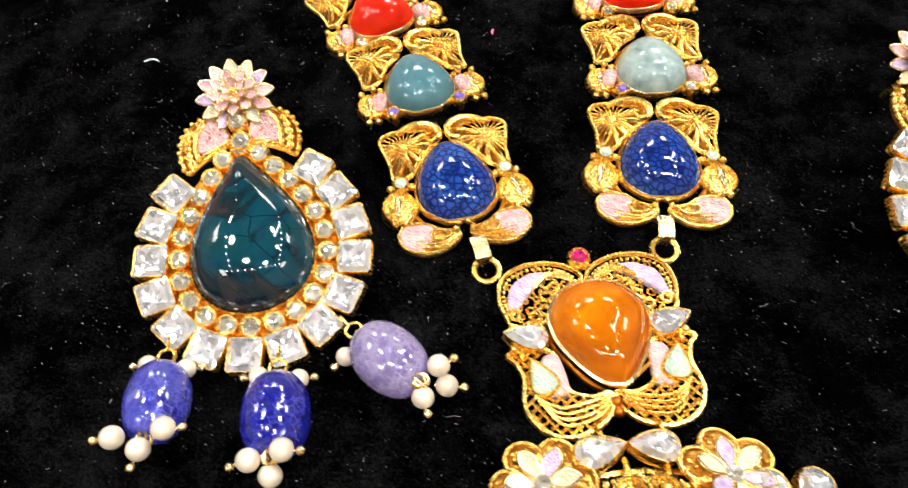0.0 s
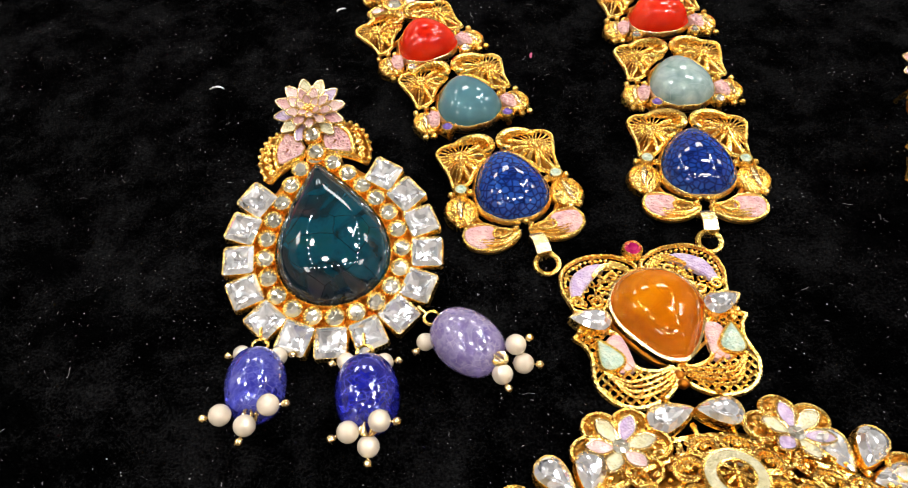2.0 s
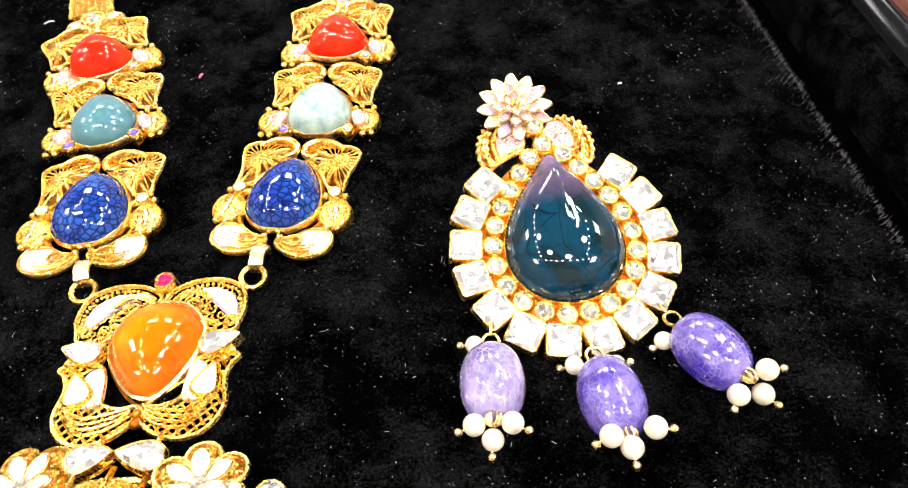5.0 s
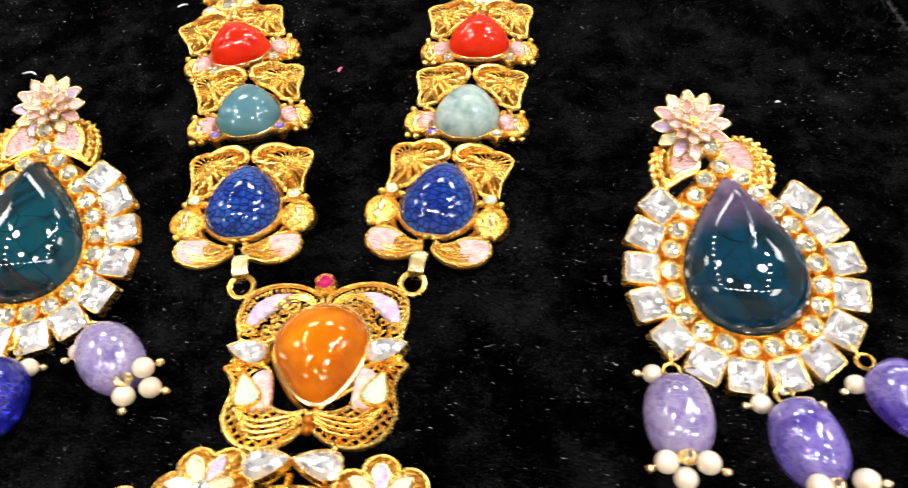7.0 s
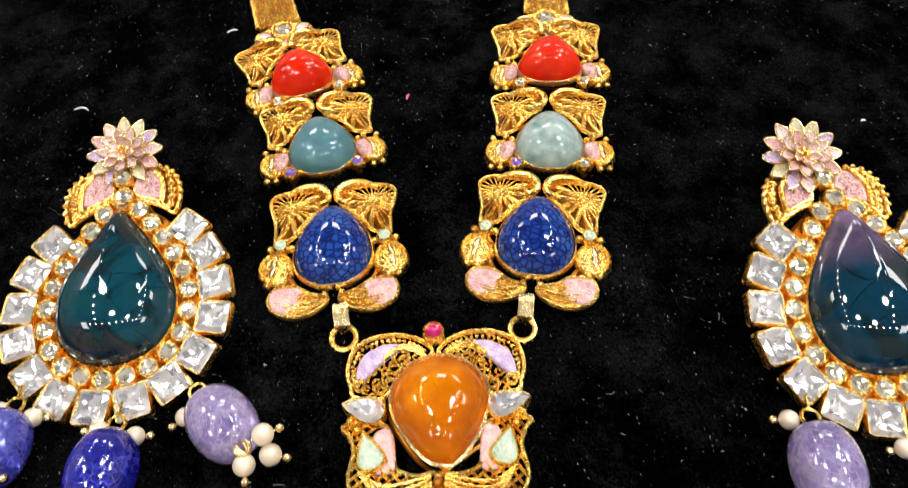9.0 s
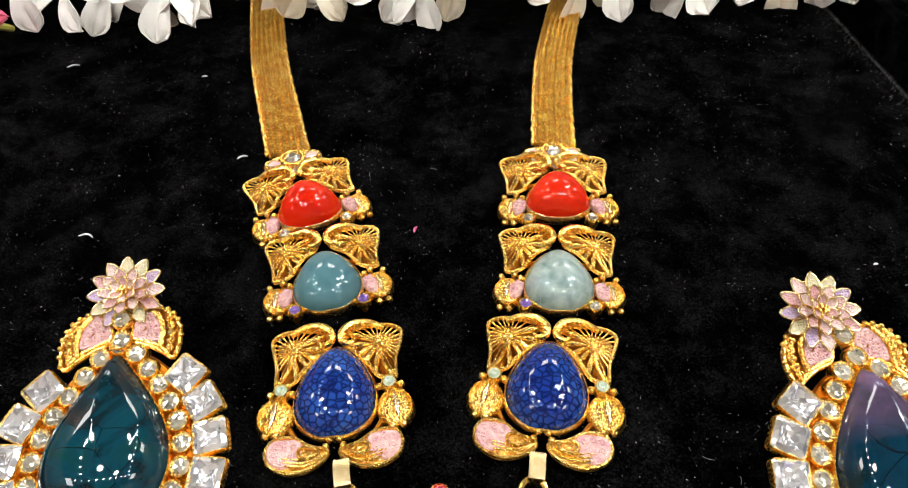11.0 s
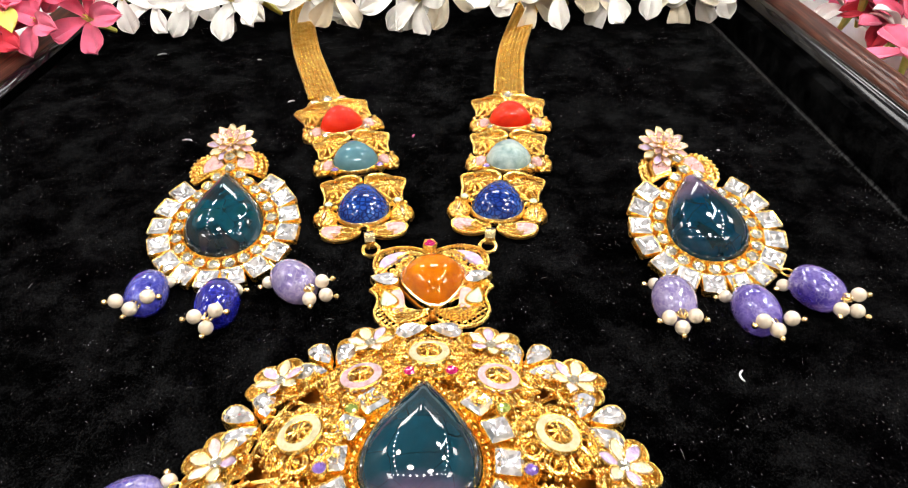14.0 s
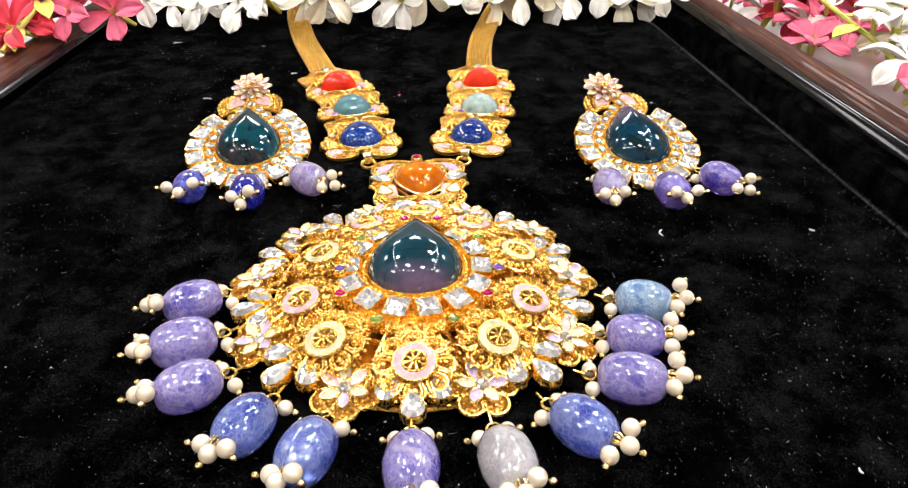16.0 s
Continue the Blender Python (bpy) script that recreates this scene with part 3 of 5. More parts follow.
# ---------------------------------------------------------------- jewellery pieces made once
def square_crystal(size):
    """Foil-backed square stone: rounded girdle, crown facets and a sunken star."""
    bm, h = bmesh.new(), size / 2
    c = h * 0.10
    oct_ = [(h, -h + c), (h, h - c), (h - c, h), (-h + c, h), (-h, h - c), (-h, -h + c), (-h + c, -h), (h - c, -h)]
    a, b = ring(bm, oct_, 0), ring(bm, oct_, 1.5)
    bridge(bm, a, b)
    inn = ring(bm, [(x * 0.70, y * 0.70) for x, y in oct_], 2.3)
    bridge(bm, b, inn)
    mid = ring(bm, [(0.40 * h, 0), (0.30 * h, 0.30 * h), (0, 0.40 * h), (-0.30 * h, 0.30 * h), (-0.40 * h, 0), (-0.30 * h, -0.30 * h), (0, -0.40 * h), (0.30 * h, -0.30 * h)], 1.55)
    top = bm.verts.new((0.05 * h, -0.04 * h, 0.7))
    for i in range(8):
        p, q = inn[i], inn[(i + 1) % 8]
        bm.faces.new((p, q, mid[i]))
        bm.faces.new((q, mid[(i + 1) % 8], mid[i]))
        bm.faces.new((mid[i], mid[(i + 1) % 8], top))
    return bm


def drop_crystal(length, width):
    """Foil-backed pear-shaped stone, tip at +y."""
    bm = bmesh.new()
    pts = teardrop(width / 2, length * 0.58, length * 0.42, 14, 0.75)
    pts = ccw(pts)
    n = len(pts)
    a, b, c = ring(bm, pts, 0), ring(bm, pts, 1.1), ring(bm, [p * 0.62 for p in pts[::1]], 1.9)
    bridge(bm, a, b)
    for i in range(n):
        bm.faces.new((b[i], b[(i + 1) % n], c[i]))
        bm.faces.new((b[(i + 1) % n], c[(i + 1) % n], c[i]))
    mids = ring(bm, [p * 0.3 for p in pts[::2]], 1.5)
    k = len(mids)
    for i in range(k):
        bm.faces.new((c[2 * i], c[2 * i + 1], mids[i]))
        bm.faces.new((c[2 * i + 1], c[(2 * i + 2) % n], mids[(i + 1) % k]))
        bm.faces.new((c[2 * i + 1], mids[(i + 1) % k], mids[i]))
    bm.faces.new(mids)
    return bm


def round_stone(r, h):
    bm = bmesh.new()
    n = 10
    pts = circle(r, n)
    a, b = ring(bm, pts, 0), ring(bm, pts, 0.7)
    c = ring(bm, [Vector((p.x * 0.62, p.y * 0.62)) for p in circle(r, n)], h)
    bridge(bm, a, b)
    for i in range(n):
        bm.faces.new((b[i], b[(i + 1) % n], c[i]))
        bm.faces.new((b[(i + 1) % n], c[(i + 1) % n], c[i]))
    t = bm.verts.new((0.1 * r, 0.08 * r, h - 0.22))
    for i in range(n):
        bm.faces.new((c[i], c[(i + 1) % n], t))
    return bm


SQ = mesh_of("crystal", square_crystal(5.4), CRYSTAL, True)
SQ_SMALL = mesh_of("crystal", square_crystal(4.9), CRYSTAL, True)
h = 2.92
bm = bmesh.new()
sq_out = [(h, -h * 0.86), (h, h * 0.86), (h * 0.86, h), (-h * 0.86, h), (-h, h * 0.86), (-h, -h * 0.86), (-h * 0.86, -h), (h * 0.86, -h)]
bezel(bm, [(x * 0.93, y * 0.93) for x, y in sq_out], -0.7, 1.65, 0.2)
plate(bm, sq_out, -0.9, -0.2, 0.2)
SQ_SET = mesh_of("setting", bm, GOLD)
DROP = mesh_of("pear_crystal", drop_crystal(7.0, 4.4), CRYSTAL, True)
bm = bmesh.new()
td = teardrop(2.2, 7.0 * 0.58, 7.0 * 0.42, 20, 0.75)
bezel(bm, td, -0.8, 1.1, 0.22)
plate(bm, offset_out(td, 0.3), -1.0, -0.1, 0.15)
DROP_SET = mesh_of("setting", bm, GOLD)
POLKI_STONE = mesh_of("round_stone", round_stone(1.6, 1.2), POLKI, True)
bm = bmesh.new()
bezel(bm, circle(1.6, 16), -1.2, 0.95, 0.26)
plate(bm, circle(1.9, 12), -1.3, -0.1, 0.1)
POLKI_SET = mesh_of("setting", bm, GOLD)
SMALL_SETS = {}
for key_, mat_ in (("ruby", RUBY), ("violet", AMETHYST), ("green", PERIDOT), ("clear", POLKI), ("mint", MINT)):
    SMALL_SETS[key_] = mesh_of("small_stone", round_stone(1.15, 1.1), mat_, True)
bm = bmesh.new()
bezel(bm, circle(1.15, 12), -1.0, 0.8, 0.4)
plate(bm, circle(1.5, 12), -1.1, -0.1, 0.1)
SMALL_SET = mesh_of("setting", bm, GOLD)

bm = bmesh.new()
ball(bm, (0, 0, 0), 1.65, 20, 12)
PEARL_MESH = mesh_of("pearl", bm, PEARL)
bm = bmesh.new()
ball(bm, (0, 0, 0), 0.72, 8, 5)
tube(bm, [(0, -0.2, 0), (0, 4.2, 0)], 0.2, 5)
PIN_MESH = mesh_of("head_pin", bm, GOLD_PALE)


def bead_mesh(mat, w=5.0, ln=6.3):
    bm = bmesh.new()
    prof = [(ln * math.sin(a), w * math.cos(a) ** 0.72) for a in [math.pi * (k / 18 - 0.5) for k in range(1, 18)]]
    n = 26
    rows = [[bm.verts.new((r * math.cos(TAU * i / n), y, r * math.sin(TAU * i / n) * 0.97)) for i in range(n)] for y, r in prof]
    for a, b in zip(rows, rows[1:]):
        bridge(bm, a, b)
    for row, y in ((rows[0], -ln), (rows[-1], ln)):
        t = bm.verts.new((0, y * 0.985, 0))
        for i in range(n):
            bm.faces.new((row[i], row[(i + 1) % n], t))
    return mesh_of("bead", bm, mat)


bm = bmesh.new()
tube(bm, at_z(circle(1.3, 12), 0), 0.28, 5, True)
tube(bm, [(0, 1.0, 0), (0.1, 3.2, 0.5)], 0.28, 5)
LOOP_MESH = mesh_of("wire_loop", bm, GOLD)
bm = bmesh.new()
for i_, (ang, rr_) in enumerate(((0, 1.2), (55, 1.0), (115, 1.15), (160, 0.9))):
    tube(bm, [Vector((rr_ * math.cos(t) * math.cos(radians(ang)), 0.4 + rr_ * math.sin(t), rr_ * math.cos(t) * math.sin(radians(ang)))) for t in [TAU * k / 10 for k in range(10)]], 0.22, 5, True)
KNOT_MESH = mesh_of("wire_knot", bm, GOLD_PALE)
BEADS = {}


def hang_drop(parent, x, y, ang, mat, tails, heads, z=4.8, size=1.0):
    """A quartz bead with pearls: ang turns its lower end from -y; tails, heads: pearls as (side, along, height) in mm."""
    key = (mat.name, size)
    if key not in BEADS:
        BEADS[key] = bead_mesh(mat, 4.95 * size, 6.35 * size)
    m = mm(x, y, z, 0, 0, ang)
    bead = put("bead", BEADS[key], m @ mm(0, 0, 0, 0, (x * 37 + y * 11) % 360, 0), parent, "crackled " + mat.name.replace("_", " ") + " bead")
    WORLD[bead.name] = m @ mm(0, 0, 0, 0, (x * 37 + y * 11) % 360, 0)
    for s, a, hgt in tails:
        foot = Vector((s, -6.3 * size - a, hgt - z))
        put("pearl", PEARL_MESH, m @ mm(*foot), bead)
        back = math.degrees(math.atan2(foot.x, -(foot.y + 6.0 * size)))
        put("head_pin", PIN_MESH, m @ mm(*foot, 0, 0, back) @ mm(0, -2.5, -0.2), bead)
    put("wire_knot", KNOT_MESH, m @ mm(0, -6.9 * size, 2.0), bead)
    for s, a, hgt in heads:
        foot = Vector((s, 6.3 * size + a, hgt - z))
        put("pearl", PEARL_MESH, m @ mm(*foot) @ Matrix.Scale(0.9, 4), bead)
        put("head_pin", PIN_MESH, m @ mm(*foot, 0, 0, 90 if s > 0 else -90) @ mm(0, -2.3, -0.2), bead)
    put("wire_loop", LOOP_MESH, m @ mm(0, 7.6 * size, -0.5), bead)
    return bead


TRIO = [(-3.9, 0.0, 8.0), (-0.5, 1.6, 7.0), (3.3, -0.2, 9.0)]
PAIR = [(-3.2, 0.9, 3.0), (2.9, -0.6, 3.6)]


def petal_bm(ln, w, cup, rim=0.17, mats=2):
    """An enamelled petal with a raised metal rim, from the origin along +y."""
    bm = bmesh.new()
    out = curve([(0, 0), (w * 0.32, ln * 0.25), (w * 0.5, ln * 0.55), (w * 0.33, ln * 0.84), (0, ln), (-w * 0.33, ln * 0.84), (-w * 0.5, ln * 0.55), (-w * 0.32, ln * 0.25)], 3)

    def lift(p):
        return cup * (p[1] / ln) ** 2 + 0.25 * abs(p[0])
    pts = ccw([p.to_2d() for p in out])
    a, b = ring(bm, pts, lambda p: lift(p) - 0.35), ring(bm, pts, lift)
    c = ring(bm, [p * 0.75 + Vector((0, ln * 0.13)) for p in pts], lambda p: lift(p) - 0.12)
    bridge(bm, a, b, 1)
    bridge(bm, b, c, 0)
    t = bm.verts.new((0, ln * 0.5, lift((0, ln * 0.5)) - 0.2))
    t2 = bm.verts.new((0, ln * 0.5, lift((0, ln * 0.5)) - 0.6))
    for i in range(len(c)):
        bm.faces.new((c[i], c[(i + 1) % len(c)], t)).material_index = 0
        bm.faces.new((a[(i + 1) % len(a)], a[i], t2)).material_index = 1
    tube(bm, [(p.x, p.y, lift(p) + 0.05) for p in pts], rim, 5, True, 1)
    return bm


PETALS = {}


def petal_mesh(ln, w, cup, mat):
    key = (ln, w, cup, mat.name)
    if key not in PETALS:
        PETALS[key] = mesh_of("enamel_petal", petal_bm(ln, w, cup), [mat, GOLD_PALE])
    return PETALS[key]


# ---------------------------------------------------------------- earrings
TEAR = curve([(0, 16.4), (2.6, 13.6), (6.2, 8.6), (9.2, 3.0), (10.1, -2.2), (8.9, -6.9), (5.3, -10.4), (0, -11.7), (-5.3, -10.4), (-8.9, -6.9), (-10.1, -2.2), (-9.2, 3.0), (-6.2, 8.6), (-2.6, 13.6)], 4)
SQUARES = [(11.9, 11.7), (15.1, 6.5), (16.6, 0.5), (16.3, -5.6), (13.5, -11.4), (9.0, -15.7), (3.2, -18.0)]


def earring(m, stone_mat, drops, label, stone_label, stud_at=(0.6, 28.0), wide=0.966, crown=(0.0, 0.0)):
    root = tagged(put("earring", None, m), label, "earring", "pair of earrings")
    m = m @ mm(-0.3, 0, 0) @ Matrix.Diagonal((wide, 0.98, 0.97, 1))
    bm = bmesh.new()
    outer = curve([(0, 19), (6, 16.5), (10.5, 12), (13.5, 6.5), (15, 0), (14.5, -6), (12, -11), (8, -14.5), (3, -16.5), (-3, -16.5), (-8, -14.5), (-12, -11), (-14.5, -6), (-15, 0), (-13.5, 6.5), (-10.5, 12), (-6, 16.5)], 3)
    # backing in the darkened gold: shade behind the stones is in its colour
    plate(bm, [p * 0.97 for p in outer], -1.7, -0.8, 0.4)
    part("backing_plate", bm, GOLD_DEEP_SHADE, root, m)
    bm = bmesh.new()
    dome(bm, TEAR, 0.3, 6.6, 11, 2.3, 0, (0, -1.0))
    part("teardrop_stone", bm, stone_mat, root, m, stone_label)
    bm = bmesh.new()
    bezel(bm, TEAR, -1.2, 0.9, 0.35)
    part("stone_collar", bm, GOLD, root, m)
    for k in range(14):
        x, y = SQUARES[k] if k < 7 else (-SQUARES[13 - k][0], SQUARES[13 - k][1])
        ang = math.degrees(math.atan2(y + 2.0, x)) - 90
        mk = m @ mm(x, y, -0.3, 3 * math.sin(k * 2.1), 3 * math.cos(k * 1.7), ang)
        mk = mk @ Matrix.Diagonal((1, 1, 0.72, 1))
        c = put("crystal", SQ, mk, root, "square foil-backed clear crystal")
        put("setting", SQ_SET, mk, c)
    path = offset_out([p.to_2d() for p in TEAR], 2.1)
    ln = [0.0]
    for a, b in zip(path, path[1:] + path[:1]):
        ln.append(ln[-1] + (b - a).length)
    count = 23
    for k in range(count):
        d = (k + 0.5) / count * ln[-1]
        i = max(j for j in range(len(path)) if ln[j] <= d)
        p = path[i].lerp(path[(i + 1) % len(path)], (d - ln[i]) / max(1e-6, ln[i + 1] - ln[i]))
        mk = m @ mm(p.x, p.y, -0.2, 0, 0, k * 47)
        c = put("round_stone", POLKI_STONE, mk, root, "round uncut foil-backed stone")
        put("setting", POLKI_SET, mk, c)
    # the crown above the stone: two round stones between half-moons
    face_m, m = m, m @ mm(*crown, 0.0)
    for x, y, z in ((0.3 - 0.6 * crown[0], 19.2, 0.4), (0.2, 23.0, 0.8)):
        c = put("round_stone", POLKI_STONE, m @ mm(x, y, z), root, "round uncut foil-backed stone")
        put("setting", POLKI_SET, m @ mm(x, y, z), c)
    # two half-moon leaves with pink filigree
    for sgn in (1, -1):
        half = [(1.9, 21.2), (3.2, 24.0), (5.6, 24.9), (8.2, 23.8), (9.9, 21.3), (10.3, 18.2), (9.4, 15.2), (7.6, 16.4), (5.2, 17.8), (2.8, 18.8)]
        pts = curve([(sgn * x, y) for x, y in half], 4)
        bm = bmesh.new()
        # plate under the filigree, coloured dark for the shade in its openings
        plate(bm, pts, -1.0, -0.1, 0.3, 1)
        tube(bm, at_z(pts, 0.1), 0.42, 6, True)
        arc = curve([(sgn * x, y) for x, y in ((5.6, 24.2), (7.1, 22.0), (7.5, 19.6), (7.2, 17.2))], 6, False)
        tube(bm, at_z(arc, 0.9), 0.5, 7)
        for p in pts[5:25:2]:
            ball(bm, (p.x + sgn * 0.2, p.y + 0.2, 0.4), 0.55, 8, 5)
        for k in range(5):
            x, y = 7.9 + 1.0 * math.sin(0.4 + k * 0.5), 22.6 - 1.4 * k
            tube(bm, at_z(spiral(sgn * x, y, 0.75, 0.3, k, 1.2, 10), 0.35), 0.24, 5)
            ball(bm, (sgn * x, y, 0.3), 0.34, 6, 4)
        tube(bm, at_z(curve([(sgn * x, y) for x, y in ((2.4, 19.4), (4.6, 18.6), (7.0, 17.4), (8.6, 15.8))], 4, False), 0.4), 0.4, 6)
        leaf = part("half_moon_leaf", bm, [GOLD, GOLD_DEEP_SHADE], root, m, "gold half-moon with a pink filigree field")
        bm = bmesh.new()
        field = curve([(sgn * x, y) for x, y in ((2.4, 21.6), (3.4, 23.5), (5.4, 23.8), (6.6, 21.4), (6.7, 18.8), (5.0, 19.1), (3.0, 19.5))], 3)
        fpoly = [p.to_2d() for p in field]
        tube(bm, at_z(field, 0.4), 0.4, 6, True)
        for k in range(26):
            a, r = k * 2.39996, 2.9 * math.sqrt((k + 0.5) / 26)
            q = Vector((sgn * 4.6 + r * math.cos(a), 21.4 + r * math.sin(a)))
            if inside(fpoly, q):
                tube(bm, at_z(spiral(q.x, q.y, 0.15, 0.62, a, 1.1, 9), 0.5), 0.27, 5)
        part("pink_filigree", bm, PINK, leaf, m)
    # the stud: a layered enamel flower on its post
    m = face_m
    fm = m @ mm(*stud_at, 1.6, 8, 0, 0) @ Matrix.Diagonal((0.93, 0.92, 0.8, 1))
    bm = bmesh.new()
    plate(bm, circle(3.4, 18), -1.4, -0.6, 0.2)
    tube(bm, [(0, -0.5, -0.8), (0, -1.0, -15.4)], 0.55, 8)
    tube(bm, [(0, -3, -0.9), (-0.3, -6.0, -2.0)], 0.6, 6)
    stud = part("stud_flower", bm, GOLD, root, fm, "layered pink, lilac and cream enamel flower stud")
    cols = [CREAM, BLUSH, PINK, LILAC, CREAM, LILAC, BLUSH, CREAM, PINK, BLUSH, LILAC, CREAM]
    for k in range(12):
        put("enamel_petal", petal_mesh(6.3, 2.8, 0.4, cols[k]), fm @ mm(0, 0, -0.3, 0, 0, k * 30) @ mm(0, 1.2, 0.0, 4, 0, 0), stud)
    for k in range(9):
        put("enamel_petal", petal_mesh(4.3, 2.3, 0.7, BLUSH if k % 3 else PINK), fm @ mm(0, 0, 0.6, 0, 0, k * 40 + 12) @ mm(0, 0.7, 0, 12, 0, 0), stud)
    for k in range(6):
        put("enamel_petal", petal_mesh(2.7, 1.7, 0.6, BLUSH if k % 2 else PINK), fm @ mm(0, 0, 1.4, 0, 0, k * 60) @ mm(0, 0.4, 0, 22, 0, 0), stud)
    bm = bmesh.new()
    for k in range(11):
        a, r = k * 2.4, 0.12 + 0.33 * k ** 0.5
        ball(bm, (r * math.cos(a), r * math.sin(a), 2.5 - 0.08 * k), 0.36, 6, 4)
        tube(bm, [(0.3 * r * math.cos(a), 0.3 * r * math.sin(a), 0.6), (r * math.cos(a), r * math.sin(a), 2.4 - 0.08 * k)], 0.15, 4)
    part("stamen_cluster", bm, GOLD, stud, fm)
    for args in drops:
        hang_drop(root, *args)
    return root


earring(mm(-29.6, 66.0, 6.9, 15.1, -1.0, 7), TEAL, [
    (-42.0, 41.4, 0, BEAD_BLUE, TRIO, PAIR, 4.8, 0.95), (-24.9, 37.6, 2, BEAD_DEEP, [(-2.9, 0.4, 7.2), (-0.3, 2.3, 5.6), (1.8, 0.0, 8.4)], PAIR), (-8.8, 44.6, 43, BEAD_LILAC, [(-1.2, 1.7, 5.4), (2.4, 3.0, 5.2), (3.2, 0.8, 7.4)], [(-3.6, -0.4, 3.2)])],
    "gold earring with dark teal teardrop stone and three blue beads", "dark teal crackled teardrop cabochon")
earring(mm(91.6, 60.9, 7.0, 16.2, 1.0, 4.0), TEAL_VIOLET, [
    (77.3, 35.9, -3, BEAD_LILAC, [(-2.8, 1.0, 6.4), (-0.2, 2.7, 5.2), (2.6, 1.0, 7.0)], [(-2.6, 1.4, 3.0)]), (94.3, 32.3, 8, BEAD_VIOLET, [(-2.9, 0.6, 8.4), (-0.3, 2.2, 7.0), (3.4, 0.6, 8.2)], PAIR), (110.6, 39.0, 32, BEAD_VIOLET, [(-2.8, 1.2, 5.6), (0.6, 3.0, 4.8), (2.6, 1.2, 7.2)], [(-3.4, -0.4, 3.2)])],
    "gold earring with violet-tipped teal teardrop stone and violet beads", "teal cabochon shading to violet at its tip", (-4.3, 26.6), 0.985, (-1.7, -0.6))

# ---------------------------------------------------------------- necklace
necklace = tagged(put("necklace", None, mm(22, 45, 0)), "long antique-gold necklace with coloured stones and a beaded round pendant", "necklace")


def gem_outline(w, up, down, skew=0.0):
    return curve([(skew, up), (w * 0.55, up * 0.72), (w * 0.95, up * 0.08), (w * 0.9, -down * 0.55), (w * 0.45, -down * 0.95), (0, -down), (-w * 0.45, -down * 0.95), (-w * 0.9, -down * 0.55), (-w * 0.95, up * 0.08), (-w * 0.55, up * 0.72)], 4)


FAN = [(-2.0, 9.6), (-1.4, 12.0), (-3.4, 14.2), (-7.0, 14.7), (-10.8, 14.5), (-12.9, 12.8), (-12.4, 9.4), (-11.6, 6.2), (-11.5, 3.4), (-11.2, 1.8), (-8.2, 2.6), (-6.6, 5.0), (-4.4, 8.0)]
FAN_HEART = (-8.4, 9.8)


def fan_leaf(bm, sgn):
    """A fan-shaped gold leaf: rim, a boss with thin ribs outward and broad blades inward, and a hooked scroll."""
    pts = curve([(sgn * x, y) for x, y in FAN], 4)
    tube(bm, at_z(pts, 0.9), 0.46, 6, True)
    heart = Vector((sgn * FAN_HEART[0], FAN_HEART[1]))
    # low plate whose dark colour gives the shade between the ribs
    plate(bm, [heart + (p.to_2d() - heart) * 0.84 for p in pts], -0.7, -0.3, 0.15, 1)
    for k in range(26):
        a = radians(k * 360 / 26)
        d = Vector((sgn * math.cos(a), math.sin(a)))
        inner = math.cos(a) > -0.25 and d.y < 0.55
        if inner and k % 2:
            continue
        far = 1.6
        while far < 7.6 and inside(pts, heart + d * (far + 0.3)):
            far += 0.3
        if far > 2.2:
            near, end = heart + d * 1.4, heart + d * far
            mid, wide = (near + end) / 2, 0.72 if inner else 0.22
            tube(bm, [(near.x, near.y, 1.5), (mid.x, mid.y, 1.5 if inner else 1.2), (end.x, end.y, 0.8)], [0.2, wide * 0.8, wide], 6)
    ball(bm, (heart.x, heart.y, 1.0), 1.9, 12, 7, (0.9, 1.1, 0.62))
    for k in range(7):
        a = TAU * k / 7
        ball(bm, (heart.x + 1.0 * math.cos(a), heart.y + 1.2 * math.sin(a), 1.8), 0.5, 7, 5)
    tube(bm, [(heart.x, heart.y - 1.5, 1.7), (heart.x - sgn * 0.9, heart.y - 5.0, 1.4), (sgn * -10.9, 2.2, 0.9)], [0.5, 0.36, 0.3], 6)
    scroll = curve([(sgn * x, y, z) for x, y, z in ((-9.4, 13.6, 1.3), (-6.4, 14.9, 1.7), (-3.2, 14.6, 2.0), (-1.2, 12.9, 2.1), (-1.1, 10.9, 2.0), (-2.6, 10.2, 1.7), (-3.7, 11.3, 1.5))], 4, False)
    tube(bm, scroll, [0.4 + 0.5 * math.sin(math.pi * min(1.0, 0.1 + 0.9 * k / (len(scroll) - 1))) for k in range(len(scroll))], 8)


